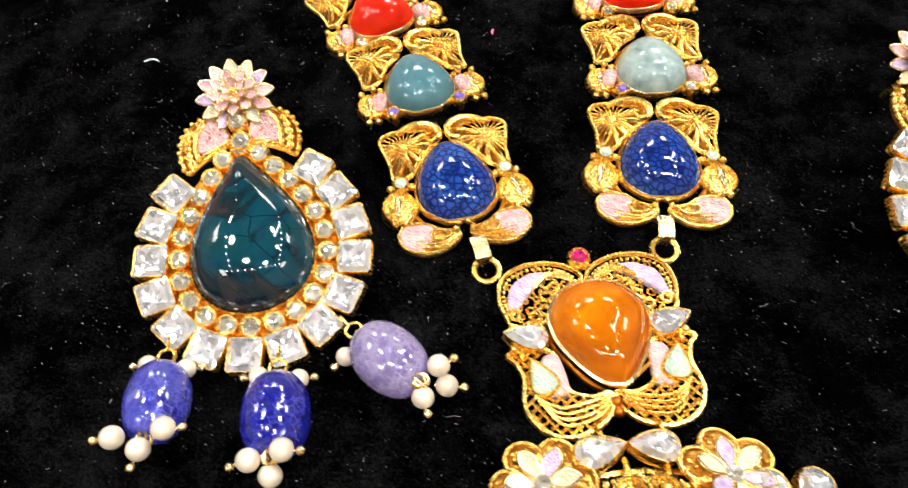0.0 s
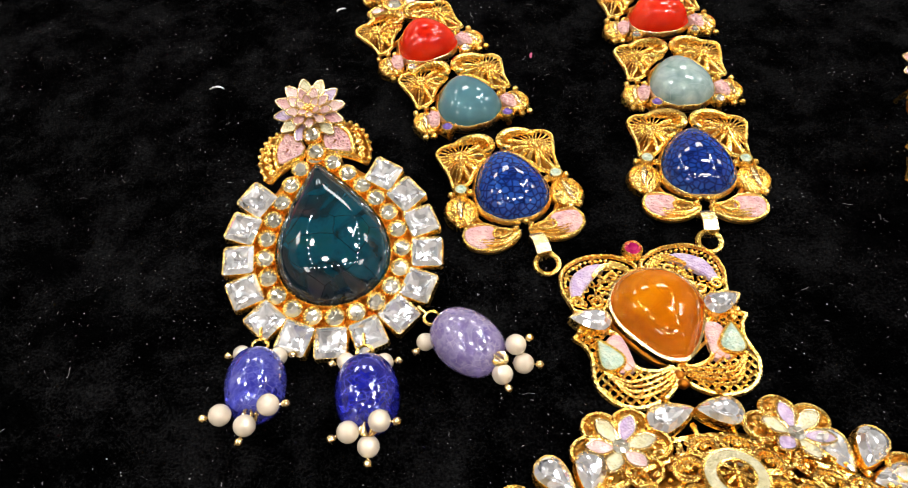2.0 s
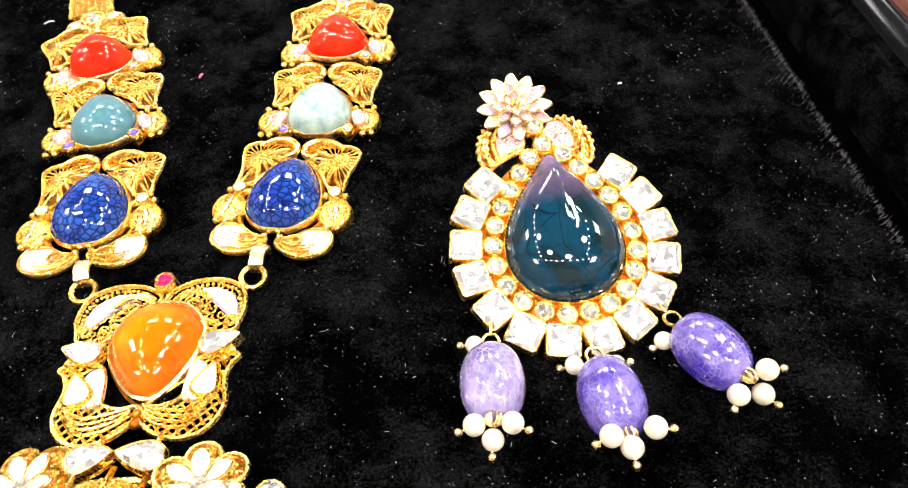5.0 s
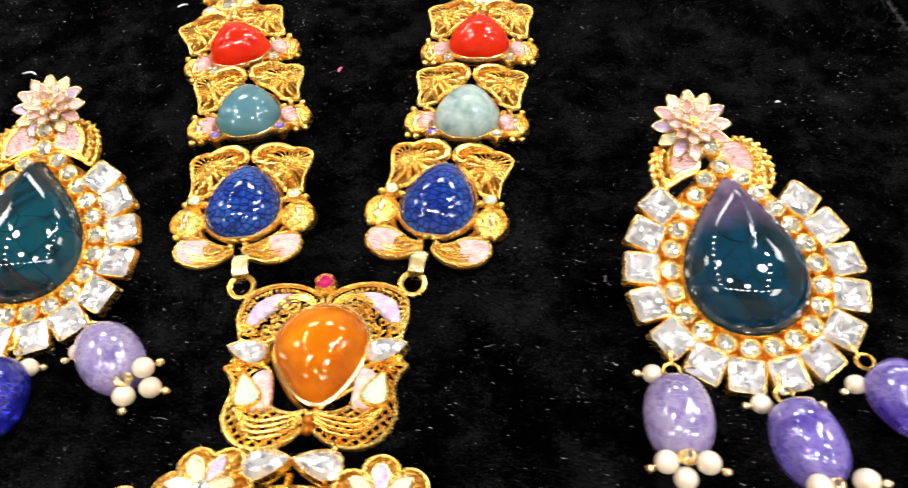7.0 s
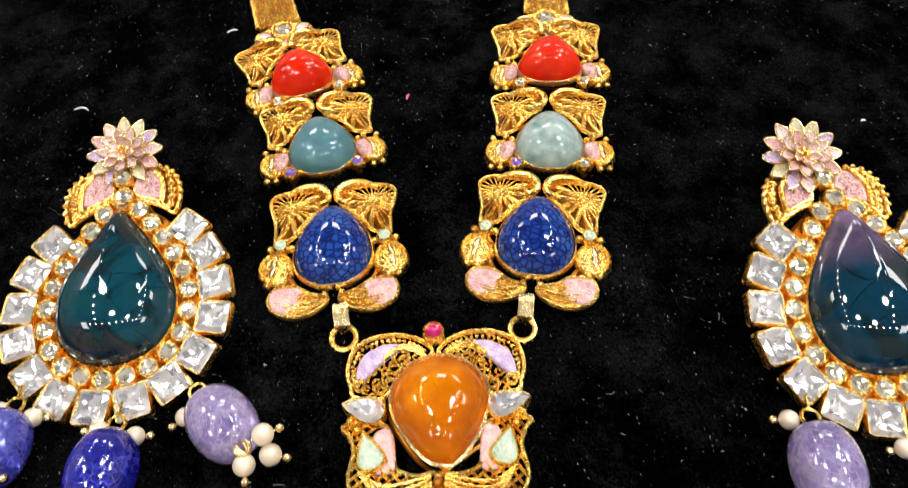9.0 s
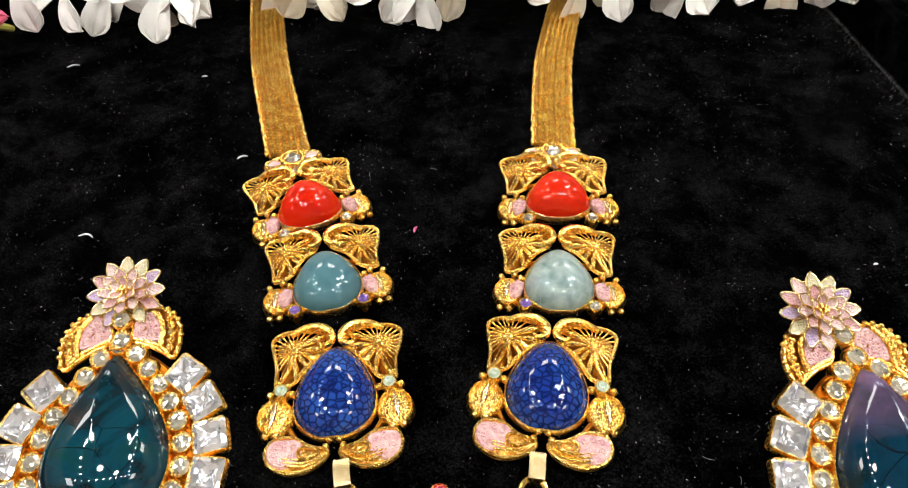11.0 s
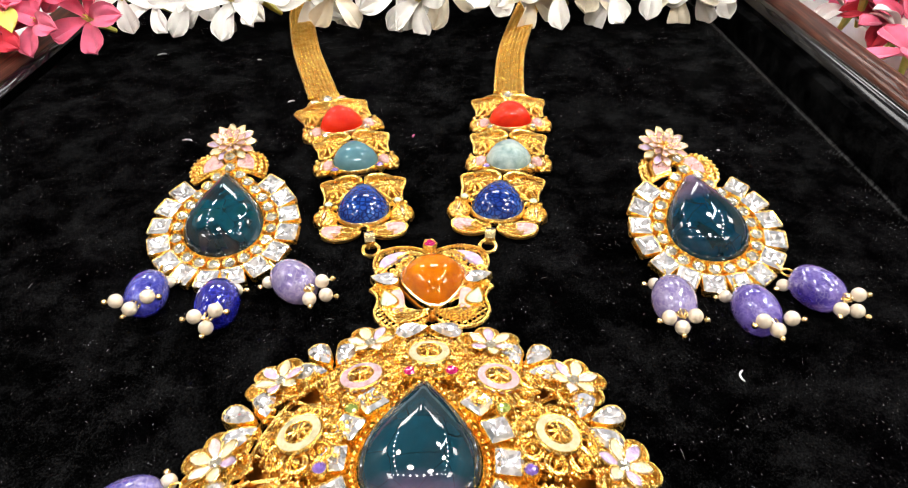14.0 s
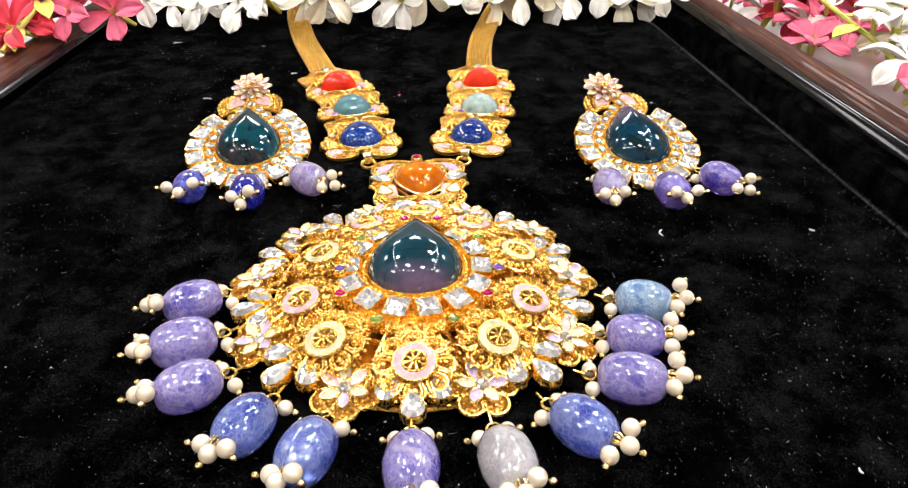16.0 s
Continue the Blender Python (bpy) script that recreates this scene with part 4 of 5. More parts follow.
def shell(bm, cx, cy, r, sgn):
    """A small domed shell, its face worked in fine wavy ridges inside a raised rim."""
    rows, n, steps = [], 44, 13
    for k in range(steps):
        d, row = 1 - k / steps, []
        for i in range(n):
            a = TAU * i / n
            u, w = d * math.cos(a), d * math.sin(a)
            z = -0.2 + 1.5 * (1 - d ** 2.2) ** (1 / 1.9) + (0.55 if k in (1, 2) else 0.0)
            if k > 3:
                z += 0.17 * math.sin(u * 13 + 1.3 * math.sin(w * 9))
            row.append(bm.verts.new((cx + 0.95 * r * u, cy + 1.1 * r * w, z)))
        rows.append(row)
    for a, b in zip(rows, rows[1:]):
        bridge(bm, a, b)
    bm.faces.new(rows[-1])
    low = [bm.verts.new((v.co.x, v.co.y, -0.7)) for v in rows[0]]
    bridge(bm, low, rows[0])
    bm.faces.new(low[::-1])


def shell_leaf(cx, cy, r, sgn):
    bm = bmesh.new()
    dome(bm, curve([(cx - sgn * 0.5, cy + r * 0.85), (cx + sgn * 0.9, cy + r * 0.2), (cx + sgn * 0.7, cy - r * 0.8), (cx - sgn * 0.5, cy - r * 0.1)], 4), 1.2, 0.6, 4)
    return bm


def paisley(sgn):
    return curve([(sgn * x, y) for x, y in ((1.2, -11.6), (4.4, -10.6), (7.2, -8.8), (10.6, -8.6), (12.2, -10.8), (11.4, -13.6), (8.0, -15.4), (4.4, -15.0), (1.8, -13.4))], 4)


bm = bmesh.new()
ball(bm, (0, 0, 0), 0.78, 10, 6)
GRAIN = mesh_of("gold_grain", bm, GOLD)


def link_plate(m, stone_mat, stone_label, kind, outline, h, stones):
    """One stone-set plate of the chain. kind 'large' has pink paisleys under the stone."""
    bm = bmesh.new()
    base = offset_out([p.to_2d() for p in outline], 1.0)
    plate(bm, base, -1.0, 0.5, 0.3)
    for sgn in (1, -1):
        tube(bm, [(sgn * 4, 6, -0.2), (sgn * 9, 4, -0.1), (sgn * 10.5, -3, -0.1), (sgn * 7, -9, -0.2)], 0.6, 6)
    stone_m, m = m, m @ mm(0, 0.9, 0) @ Matrix.Diagonal((0.935, 0.955, 1, 1))
    link = part("link_plate", bm, GOLD_DEEP_SHADE, necklace, m, "openwork gold plate with fan leaves and shells")
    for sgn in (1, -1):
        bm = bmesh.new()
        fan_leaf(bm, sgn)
        part("fan_leaf", bm, [GOLD, GOLD_DEEP_SHADE], link, m)
        bm = bmesh.new()
        if kind == "large":
            at = (sgn * 11.2, -4.2, 3.8, sgn)
        else:
            at = (sgn * 11.0, -3.4, 3.4, sgn)
        shell(bm, *at)
        for q in ((9.6, 1.2), (12.4, 0.4), (8.2, 0.2), (12.6, -8.0), (10.6, -8.2)):
            put("gold_grain", GRAIN, m @ mm(sgn * q[0], q[1], 0.8), link)
        part("shell", bm, GOLD, link, m)
        part("shell_leaf", shell_leaf(*at), GOLD_PALE, link, m)
        if kind == "large":
            bm = bmesh.new()
            pts = paisley(sgn)
            plate(bm, pts, -0.4, 0.5, 0.25, 1)
            tube(bm, at_z(pts, 0.6), 0.4, 6, True)
            for k in range(3):
                arc = curve([(sgn * (1.2 + 0.2 * k), -12.2), (sgn * (4.5 + 0.3 * k), -14.2 + 0.55 * k), (sgn * (8.5 + 0.4 * k), -14.0 + 0.7 * k)], 5, False)
                tube(bm, at_z(arc, 0.9), 0.22, 5)
            tube(bm, at_z(curve([(sgn * x, y) for x, y in ((2.6, -12.2), (4.6, -11.0), (6.2, -11.4), (6.0, -12.8), (4.4, -13.2))], 4), 1.2), 0.34, 6, True)
            for q in ((0.9, -9.6), (1.6, -11.0)):
                ball(bm, (sgn * q[0], q[1], 0.6), 0.75, 8, 5)
            part("paisley", bm, [GOLD, GOLD_CHASED], link, m)
    bm = bmesh.new()
    dome(bm, outline, 0.9, h, 10, 2.3)
    part("cabochon", bm, stone_mat, link, stone_m, stone_label)
    bm = bmesh.new()
    bezel(bm, outline, -0.2, 1.5, 0.4)
    part("stone_collar", bm, GOLD_PALE, link, stone_m)
    for sgn in (1, -1):
        bm = bmesh.new()
        if kind == "large":
            patch = curve([(sgn * x, y) for x, y in ((5.9, -9.7), (8.6, -8.9), (11.6, -9.4), (11.9, -12.4), (9.4, -14.4), (6.4, -13.2))], 4)
            plate(bm, patch, 0.3, 0.95, 0.3)
            mk = m @ mm(sgn * 10.2, 0.6, 1.2)
        else:
            patch = curve([(sgn * x, y) for x, y in ((7.6, -1.6), (9.2, -1.0), (10.6, -2.8), (10.4, -5.2), (8.8, -5.4), (7.8, -3.6))], 4)
            plate(bm, patch, 0.3, 1.9, 0.5)
            mk = m @ mm(sgn * 7.2, -7.6, 1.4)
        for k in range(6):
            c_ = patch[k * 4]
            mid = sum(patch, Vector((0, 0))) / len(patch)
            q = c_.lerp(mid, 0.45)
            tube(bm, at_z(spiral(q.x, q.y, 0.2, 0.7, k, 1.1, 8), (1.0 if kind == "large" else 1.95)), 0.16, 4)
        part("pink_enamel", bm, PINK, link, m)
        key = stones[0 if sgn < 0 else 1]
        put("small_stone", SMALL_SETS[key], mk, link, key + " small round stone")
        put("setting", SMALL_SET, mk, link)
    return link


G3, G2, G1 = gem_outline(7.1, 9.9, 8.0), gem_outline(6.9, 8.3, 7.2), gem_outline(6.8, 7.5, 5.5)
LINKS = [
    (mm(3.8, 79.2, 0.9, 0, 0, 5.5), BLUE_NET, "blue agate cabochon with a net of dark cracks", "large", G3, 5.0, ("mint", "mint")),
    (mm(41.0, 79.9, 0.9, 0, 0, -9.5), BLUE_NET, "blue agate cabochon with a net of dark cracks", "large", G3, 5.0, ("mint", "mint")),
    (mm(-1.2, 105.8, 0.9, 1, 0, 12), SEA, "grey-teal chalcedony cabochon", "small", G2, 5.0, ("violet", "violet")),
    (mm(45.8, 104.9, 0.9, 1, 0, -4), PALE, "pale green clouded quartz cabochon", "small", G2, 5.0, ("violet", "clear")),
    (mm(-8.3, 128.6, 0.9, 1, 0, 22) @ Matrix.Scale(1.04, 4), RED, "red agate cabochon", "small", G1, 6.0, ("clear", "clear")),
    (mm(48.2, 130.0, 0.9, 1, 0, -1) @ Matrix.Scale(1.04, 4), RED, "red agate cabochon", "small", G1, 6.0, ("clear", "clear")),
]
for args in LINKS:
    link_plate(*args)

# bails and rings that carry the centre plate
for x, y, ang, rx, ry in ((6.8, 64.2, 10, 7.4, 60.6), (38.0, 65.0, -8, 37.2, 61.4)):
    bm = bmesh.new()
    prof = [(-1.6, 3.0, 0.4), (-1.6, 2.6, 2.6), (-1.6, 0.0, 3.4), (-1.6, -2.2, 2.6), (-1.6, -2.6, 0.6)]
    a = [bm.verts.new((x_, y_, z_)) for x_, y_, z_ in prof]
    b = [bm.verts.new((-x_, y_, z_)) for x_, y_, z_ in prof]
    c = [bm.verts.new((x_, y_ * 0.75, z_ - 0.6)) for x_, y_, z_ in prof]
    d = [bm.verts.new((-x_, y_ * 0.75, z_ - 0.6)) for x_, y_, z_ in prof]
    for i in range(4):
        bm.faces.new((a[i], a[i + 1], b[i + 1], b[i]))
        bm.faces.new((c[i + 1], c[i], d[i], d[i + 1]))
        bm.faces.new((a[i + 1], a[i], c[i], c[i + 1]))
        bm.faces.new((b[i], b[i + 1], d[i + 1], d[i]))
    part("bail", bm, GOLD_PALE, necklace, mm(x, y, 0.3, 0, 0, ang) @ Matrix.Diagonal((0.82, 0.95, 1, 1)), "plain pale gold bail")
    bm = bmesh.new()
    tube(bm, at_z(circle(2.1, 20), 0), 0.5, 7, True)
    part("jump_ring", bm, GOLD, necklace, mm(rx, ry, 1.4, 12, 0, 0))

# ---------------------------------------------------------------- centre plate, shaped like a butterfly
GEM_M = mm(23.5, 47.2, 1.0, 0, 0, 1.5)
CM = mm(23.0, 46.9, 1.0, 0, 0, 1.5) @ Matrix.Diagonal((0.945, 0.95, 1, 1))
WING = [(0.5, 10.6), (2.2, 13.0), (6.0, 14.4), (10.5, 14.2), (14.0, 12.0), (15.0, 8.0), (14.2, 4.6), (13.4, 3.0), (9.0, 2.6), (6.5, 5.6), (4.0, 8.6)]
BIRD = [(15.2, -2.0), (12.0, -1.2), (8.2, -2.2), (7.2, -5.0), (6.6, -9.0), (3.2, -10.4), (0.6, -10.0), (0.6, -12.4), (3.2, -15.0), (7.6, -16.2), (11.6, -14.8), (13.8, -11.0), (13.2, -6.4), (14.0, -3.6)]
gem = curve([(0.96 * gx, 0.97 * gy) for gx, gy in [(0.4, 9.0), (4.6, 7.6), (7.4, 3.4), (7.0, -1.0), (4.8, -5.4), (2.2, -8.4), (0.4, -8.8), (-2.2, -7.8), (-5.0, -4.4), (-7.2, -0.4), (-7.2, 4.0), (-4.2, 7.8)]], 4)
bm = bmesh.new()
plate(bm, offset_out([p.to_2d() for p in gem], 1.0), -0.8, 0.4, 0.3)
for q in ((0, -11.6), (0, -13.2)):
    ball(bm, (*q, 1.0), 0.95, 8, 5)
centre_plate = part("centre_plate", bm, GOLD_DEEP_SHADE, necklace, CM, "openwork gold butterfly plate with scrolls and latticed birds")
for sgn in (1, -1):
    bm = bmesh.new()
    wing = curve([(sgn * x, y) for x, y in WING], 4)
    tube(bm, at_z(wing, 0.9), 0.4, 6, True)
    for k in range(0, len(wing)):
        for f_ in (0.0, 0.5):
            p = wing[k].lerp(wing[(k + 1) % len(wing)], f_)
            ball(bm, (p.x, p.y, 1.25), 0.36, 6, 4)
    wpoly = [p.to_2d() for p in wing]
    for k in range(46):
        a_, r_ = k * 2.39996, 6.4 * math.sqrt(k / 46)
        q_ = Vector((sgn * 8.6 + r_ * 1.15 * math.cos(a_), 8.0 + r_ * math.sin(a_)))
        if inside(inset(ccw(wpoly), 0.8), q_):
            tube(bm, at_z(spiral(q_.x, q_.y, 0.25, 0.95, a_, 1.15, 9), 0.6), 0.22, 4)
    for k in range(22):
        p = wing[(2 + k) % len(wing)]
        q = Vector((sgn * 8.5, 8.2))
        ball(bm, (p.x + (q.x - p.x) * 0.13, p.y + (q.y - p.y) * 0.13, 0.6), 0.42, 6, 4)
    for cx, cy, r, a, t in ((7.6, 5.6, 1.9, 40, 1.4), (5.2, 9.4, 1.6, 200, 1.3), (9.6, 4.6, 1.3, 120, 1.2), (4.0, 7.6, 1.1, 300, 1.2), (12.8, 5.0, 1.3, 0, 1.3), (7.2, 8.2, 1.4, 90, 1.2)):
        tube(bm, at_z([(sgn * x, y) for x, y in spiral(cx, cy, r, 0.35, radians(a), t, 16)], 1.0), 0.34, 6)
    for k in range(3):
        tube(bm, at_z(curve([(sgn * x, y) for x, y in ((1.2, 8.8 + 0.4 * k), (3.4, 11.0 + 0.5 * k), (6.4, 11.6 + 0.3 * k), (8.8, 9.8 + 0.2 * k))], 5, False), 1.1), 0.28, 5)
    part("wing", bm, [GOLD, GOLD_CHASED], centre_plate, CM)
    bm = bmesh.new()
    bird = curve([(sgn * x, y) for x, y in BIRD], 4)
    tube(bm, at_z(bird, 0.8), 0.5, 6, True)
    bpoly = [p.to_2d() for p in bird]
    for k in range(-16, 16):
        for dirn in ((0.82, 0.57), (-0.57, 0.82)):
            o = Vector((sgn * 9.0, -9.0)) + Vector((-dirn[1], dirn[0])) * (k * 1.25)
            run = []
            for j in range(-30, 31):
                p = o + Vector(dirn) * (j * 0.7)
                if inside(bpoly, p):
                    run.append((p.x, p.y, 0.5 + 0.8 * math.sin(max(0.0, min(1.0, (p.y + 17) / 15)) * math.pi)))
                elif len(run) > 1:
                    break
            if len(run) > 2:
                tube(bm, run[::2] if len(run) > 4 else run, 0.27, 4)
    for k in range(4):
        tube(bm, at_z(curve([(sgn * x, y) for x, y in ((1.0, -10.6 - 0.5 * k), (4.2, -11.4 - 0.9 * k), (8.6, -11.8 - 0.9 * k), (12.2 - 0.4 * k, -9.6 - 0.6 * k))], 5, False), 1.7), 0.3, 5)
    for q in ((13.8, 2.4), (14.0, -1.0), (9.0, 1.8), (12.8, -2.6), (0.9, 8.0)):
        ball(bm, (sgn * q[0], q[1], 1.0), 0.8, 8, 5)
    part("latticed_bird", bm, [GOLD, GOLD_CHASED], centre_plate, CM)
bm = bmesh.new()
dome(bm, gem, 1.0, 4.9, 10, 2.3)
part("cabochon", bm, ORANGE, centre_plate, GEM_M, "glossy orange carnelian cabochon")
bm = bmesh.new()
bezel(bm, gem, -0.2, 1.7, 0.7)
part("stone_collar", bm, GOLD_PALE, centre_plate, GEM_M)
for sgn in (1, -1):
    bm = bmesh.new()
    plate(bm, curve([(sgn * x, y) for x, y in ((5.6, 12.4), (9.0, 12.8), (12.6, 10.6), (13.6, 6.8), (12.8, 5.8), (10.6, 8.0), (8.4, 10.2))], 4), 0.0, 1.1, 0.3)
    part("lilac_enamel", bm, LILAC, centre_plate, CM)
    bm = bmesh.new()
    plate(bm, curve([(sgn * x, y) for x, y in ((7.4, -3.0), (9.8, -3.2), (10.4, -6.0), (10.0, -9.4), (7.2, -9.8), (6.6, -8.0))], 4), 0.2, 1.5, 0.3)
    part("pink_enamel", bm, PINK, centre_plate, CM)
    mk = CM @ mm(sgn * 11.3, 0.4, 1.2, 0, 0, sgn * -75)
    put("pear_crystal", DROP, mk, centre_plate, "clear pear-cut crystal")
    put("setting", DROP_SET, mk, centre_plate)
    bm = bmesh.new()
    dome(bm, teardrop(2.0, 3.6, 2.4, 24, 1.3), 0.2, 0.8, 4)
    mk = CM @ mm(sgn * 10.6, -7.0, 1.6, 0, 0, sgn * -18)
    part("mint_drop", bm, MINT, centre_plate, mk)
    bm = bmesh.new()
    bezel(bm, teardrop(2.0, 3.6, 2.4, 24, 1.3), -0.6, 0.6, 0.4)
    part("setting", bm, GOLD, centre_plate, mk)
mk = CM @ mm(-0.2, 14.2, 1.6)
put("ruby_stone", SMALL_SETS["ruby"], mk @ Matrix.Scale(1.25, 4), centre_plate, "round ruby-pink stone")
put("setting", SMALL_SET, mk @ Matrix.Scale(1.25, 4), centre_plate)
for x in (-4.4, 4.6):
    bm = bmesh.new()
    tube(bm, curve([(x, -14.6, 0.4), (x + 0.5, -16.6, 2.2), (x + 0.2, -19.2, 2.0), (x, -20.4, 0.6)], 5, False), 0.4, 6)
    part("wire_link", bm, GOLD, centre_plate, CM)

# ---------------------------------------------------------------- woven bands
def woven_band(path, width=10.6):
    """A flat strap of braided wire along a path on the velvet."""
    pts = curve(path, 12, False)
    dist = [0.0]
    for a, b in zip(pts, pts[1:]):
        dist.append(dist[-1] + (b - a).length)

    def at(s):
        i = max(j for j in range(len(dist) - 1) if dist[j] <= s + 1e-9)
        f = (s - dist[i]) / (dist[i + 1] - dist[i])
        t = (pts[i + 1] - pts[i]).normalized()
        return pts[i].lerp(pts[i + 1], f), Vector((-t.y, t.x, 0)), t
    bm = bmesh.new()
    steps = int(dist[-1] / 1.5)
    cols, half = 6, width / 2
    cw = (width - 1.6) / cols
    rows = []
    for k in range(steps):
        p, s, t = at(k * 1.5)
        rows.append([bm.verts.new(p + s * u + Vector((0, 0, 0.5 + z))) for u, z in ((-half + 0.5, -0.4), (-half + 0.5, 0.3), (half - 0.5, 0.3), (half - 0.5, -0.4))])
        for c in range(cols):
            u0 = -half + 0.8 + cw * (c + 0.5)
            q = p + s * u0 + t * (0.75 * (c % 2)) + Vector((0, 0, 1.1))
            for sg in (1, -1):
                tube(bm, [q - t * 0.5 + Vector((0, 0, 0.1)), q + t * 0.5 + s * (sg * cw * 0.27) + Vector((0, 0, 0.25)), q + t * 1.1 + s * (sg * cw * 0.62) - Vector((0, 0, 0.3))], 0.4, 4)
    for a, b in zip(rows, rows[1:]):
        bridge(bm, a, b)
    for sg in (1, -1):
        edge = []
        for k in range(steps):
            p, s, t = at(k * 1.5)
            edge.append(p + s * (sg * (half - 0.2 + 0.18 * math.sin(k * 1.9))) + Vector((0, 0, 1.1)))
        tube(bm, edge, 0.55, 6)
    return bm


for path, ex, ey, ea in (([(-17.0, 150, 1.0), (-23, 170, 0.6), (-29.5, 192, 0.3), (-35, 215, 0.2), (-40, 240, 0.3), (-43, 262, 1.0)], -15.0, 146.4, 22), ([(49.4, 151, 1.0), (51.2, 172, 0.6), (54.0, 194, 0.3), (58.5, 216, 0.2), (64, 240, 0.3), (70, 262, 1.0)], 48.9, 147.2, 0)):
    part("woven_band", woven_band(path), GOLD, necklace, Matrix(), "flat woven gold strap")
    mk = mm(ex, ey, 1.8, 0, 0, ea) @ Matrix.Scale(1.18, 4)
    bm = bmesh.new()
    plate(bm, curve([(-5.8, 2.0), (0, 3.4), (5.8, 2.0), (5.0, -2.0), (0, -4.0), (-5.0, -2.0)], 4), -1.6, 0.2, 0.4)
    tube(bm, at_z(circle(2.3, 16), 0.9), 0.5, 6, True)
    cap = part("band_end", bm, GOLD, necklace, mk, "gold end piece with a small enamel flower")
    put("round_stone", POLKI_STONE, mk @ mm(0, 0, 0.5), cap)
    for k in range(7):
        put("enamel_petal", petal_mesh(3.4, 2.4, 0.3, (BLUSH, CREAM, MINT)[k % 3]), mk @ mm(0, 0, 0.3, 0, 0, k * 30 - 270) @ mm(0, 2.0, 0), cap)

# ---------------------------------------------------------------- round pendant
PC = Vector((22.3, -8.5))


def pend_z(x, y):
    r = (Vector((x, y)) - PC).length
    return 8.6 - 5.6 * min(1.0, max(0.0, (r - 15) / 24)) ** 1.7


PM = mm(PC.x, PC.y, 0)
bm = bmesh.new()
n_seg = 60
rings_ = []
for r in (0.5, 6, 12, 16, 18.5):
    rings_.append([bm.verts.new((r * math.cos(TAU * k / n_seg), r * math.sin(TAU * k / n_seg), pend_z(PC.x + r, PC.y) - 1.2)) for k in range(n_seg)])
for a, b in zip(rings_, rings_[1:]):
    bridge(bm, a, b, 1)
# ring below the rosettes, its gold darkened as shade so they stand out
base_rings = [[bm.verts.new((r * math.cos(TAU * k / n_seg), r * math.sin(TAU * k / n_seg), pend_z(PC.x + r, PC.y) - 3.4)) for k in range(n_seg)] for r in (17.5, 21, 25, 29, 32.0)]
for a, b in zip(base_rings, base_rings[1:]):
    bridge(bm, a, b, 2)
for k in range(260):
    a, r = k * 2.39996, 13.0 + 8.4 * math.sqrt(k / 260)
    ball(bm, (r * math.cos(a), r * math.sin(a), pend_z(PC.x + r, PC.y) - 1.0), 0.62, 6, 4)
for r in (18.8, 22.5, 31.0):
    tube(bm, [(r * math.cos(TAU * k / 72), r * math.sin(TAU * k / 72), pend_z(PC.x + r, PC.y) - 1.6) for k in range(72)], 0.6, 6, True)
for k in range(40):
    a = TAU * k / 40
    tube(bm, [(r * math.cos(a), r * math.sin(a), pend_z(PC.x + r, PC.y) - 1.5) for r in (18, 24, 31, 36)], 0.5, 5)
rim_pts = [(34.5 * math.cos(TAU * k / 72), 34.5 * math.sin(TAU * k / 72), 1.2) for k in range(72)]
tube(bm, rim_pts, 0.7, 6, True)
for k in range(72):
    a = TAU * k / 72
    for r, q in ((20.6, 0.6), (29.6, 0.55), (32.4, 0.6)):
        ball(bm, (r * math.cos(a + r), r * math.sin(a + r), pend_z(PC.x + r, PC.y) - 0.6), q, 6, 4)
pendant = part("pendant", bm, [GOLD, GOLD_CHASED, GOLD_DEEP_SHADE], necklace, PM, "domed round gold pendant of openwork rosettes and flowers")

# big stone with its beaded collar
TM = mm(22.2, -6.4, 9.0, 2, 0, -2)
tear_p = [(p.x * 1.03, p.y * 0.93 - 0.6) for p in TEAR]
bm = bmesh.new()
dome(bm, tear_p, 0.4, 7.4, 12, 2.2, 0, (0, -0.8))
part("teardrop_stone", bm, TEAL_FOOT, pendant, TM, "large blue-grey teal teardrop cabochon with violet foot")
bm = bmesh.new()
bezel(bm, tear_p, -1.6, 0.8, 0.35)
for p in offset_out([Vector(q) for q in tear_p], 1.1):
    ball(bm, (p.x, p.y, 0.2), 0.62, 7, 5)
plate(bm, offset_out([Vector(q) for q in tear_p], 1.8), -2.2, -0.4, 0.4)
part("stone_collar", bm, GOLD, pendant, TM)
sq_path = offset_out([Vector(q) for q in tear_p], 4.3)
ln = [0.0]
for a, b in zip(sq_path, sq_path[1:] + sq_path[:1]):
    ln.append(ln[-1] + (b - a).length)
SQN = 15
for k in range(SQN):
    d = (k + 0.5) / SQN * ln[-1]
    i = max(j for j in range(len(sq_path)) if ln[j] <= d)
    p = sq_path[i].lerp(sq_path[(i + 1) % len(sq_path)], (d - ln[i]) / (ln[i + 1] - ln[i]))
    ang = math.degrees(math.atan2(p.y + 1.5, p.x)) - 90
    if p.y > 12.5:
        continue
    mk = TM @ mm(p.x, p.y, -0.6) @ mm(0, 0, 0, 0, 0, ang) @ mm(0, 0, 0, -9, 0, 0)
    c = put("crystal", SQ_SMALL, mk, pendant, "square foil-backed clear crystal")
    put("setting", SQ_SET, mk @ Matrix.Scale(0.92, 4), pendant)


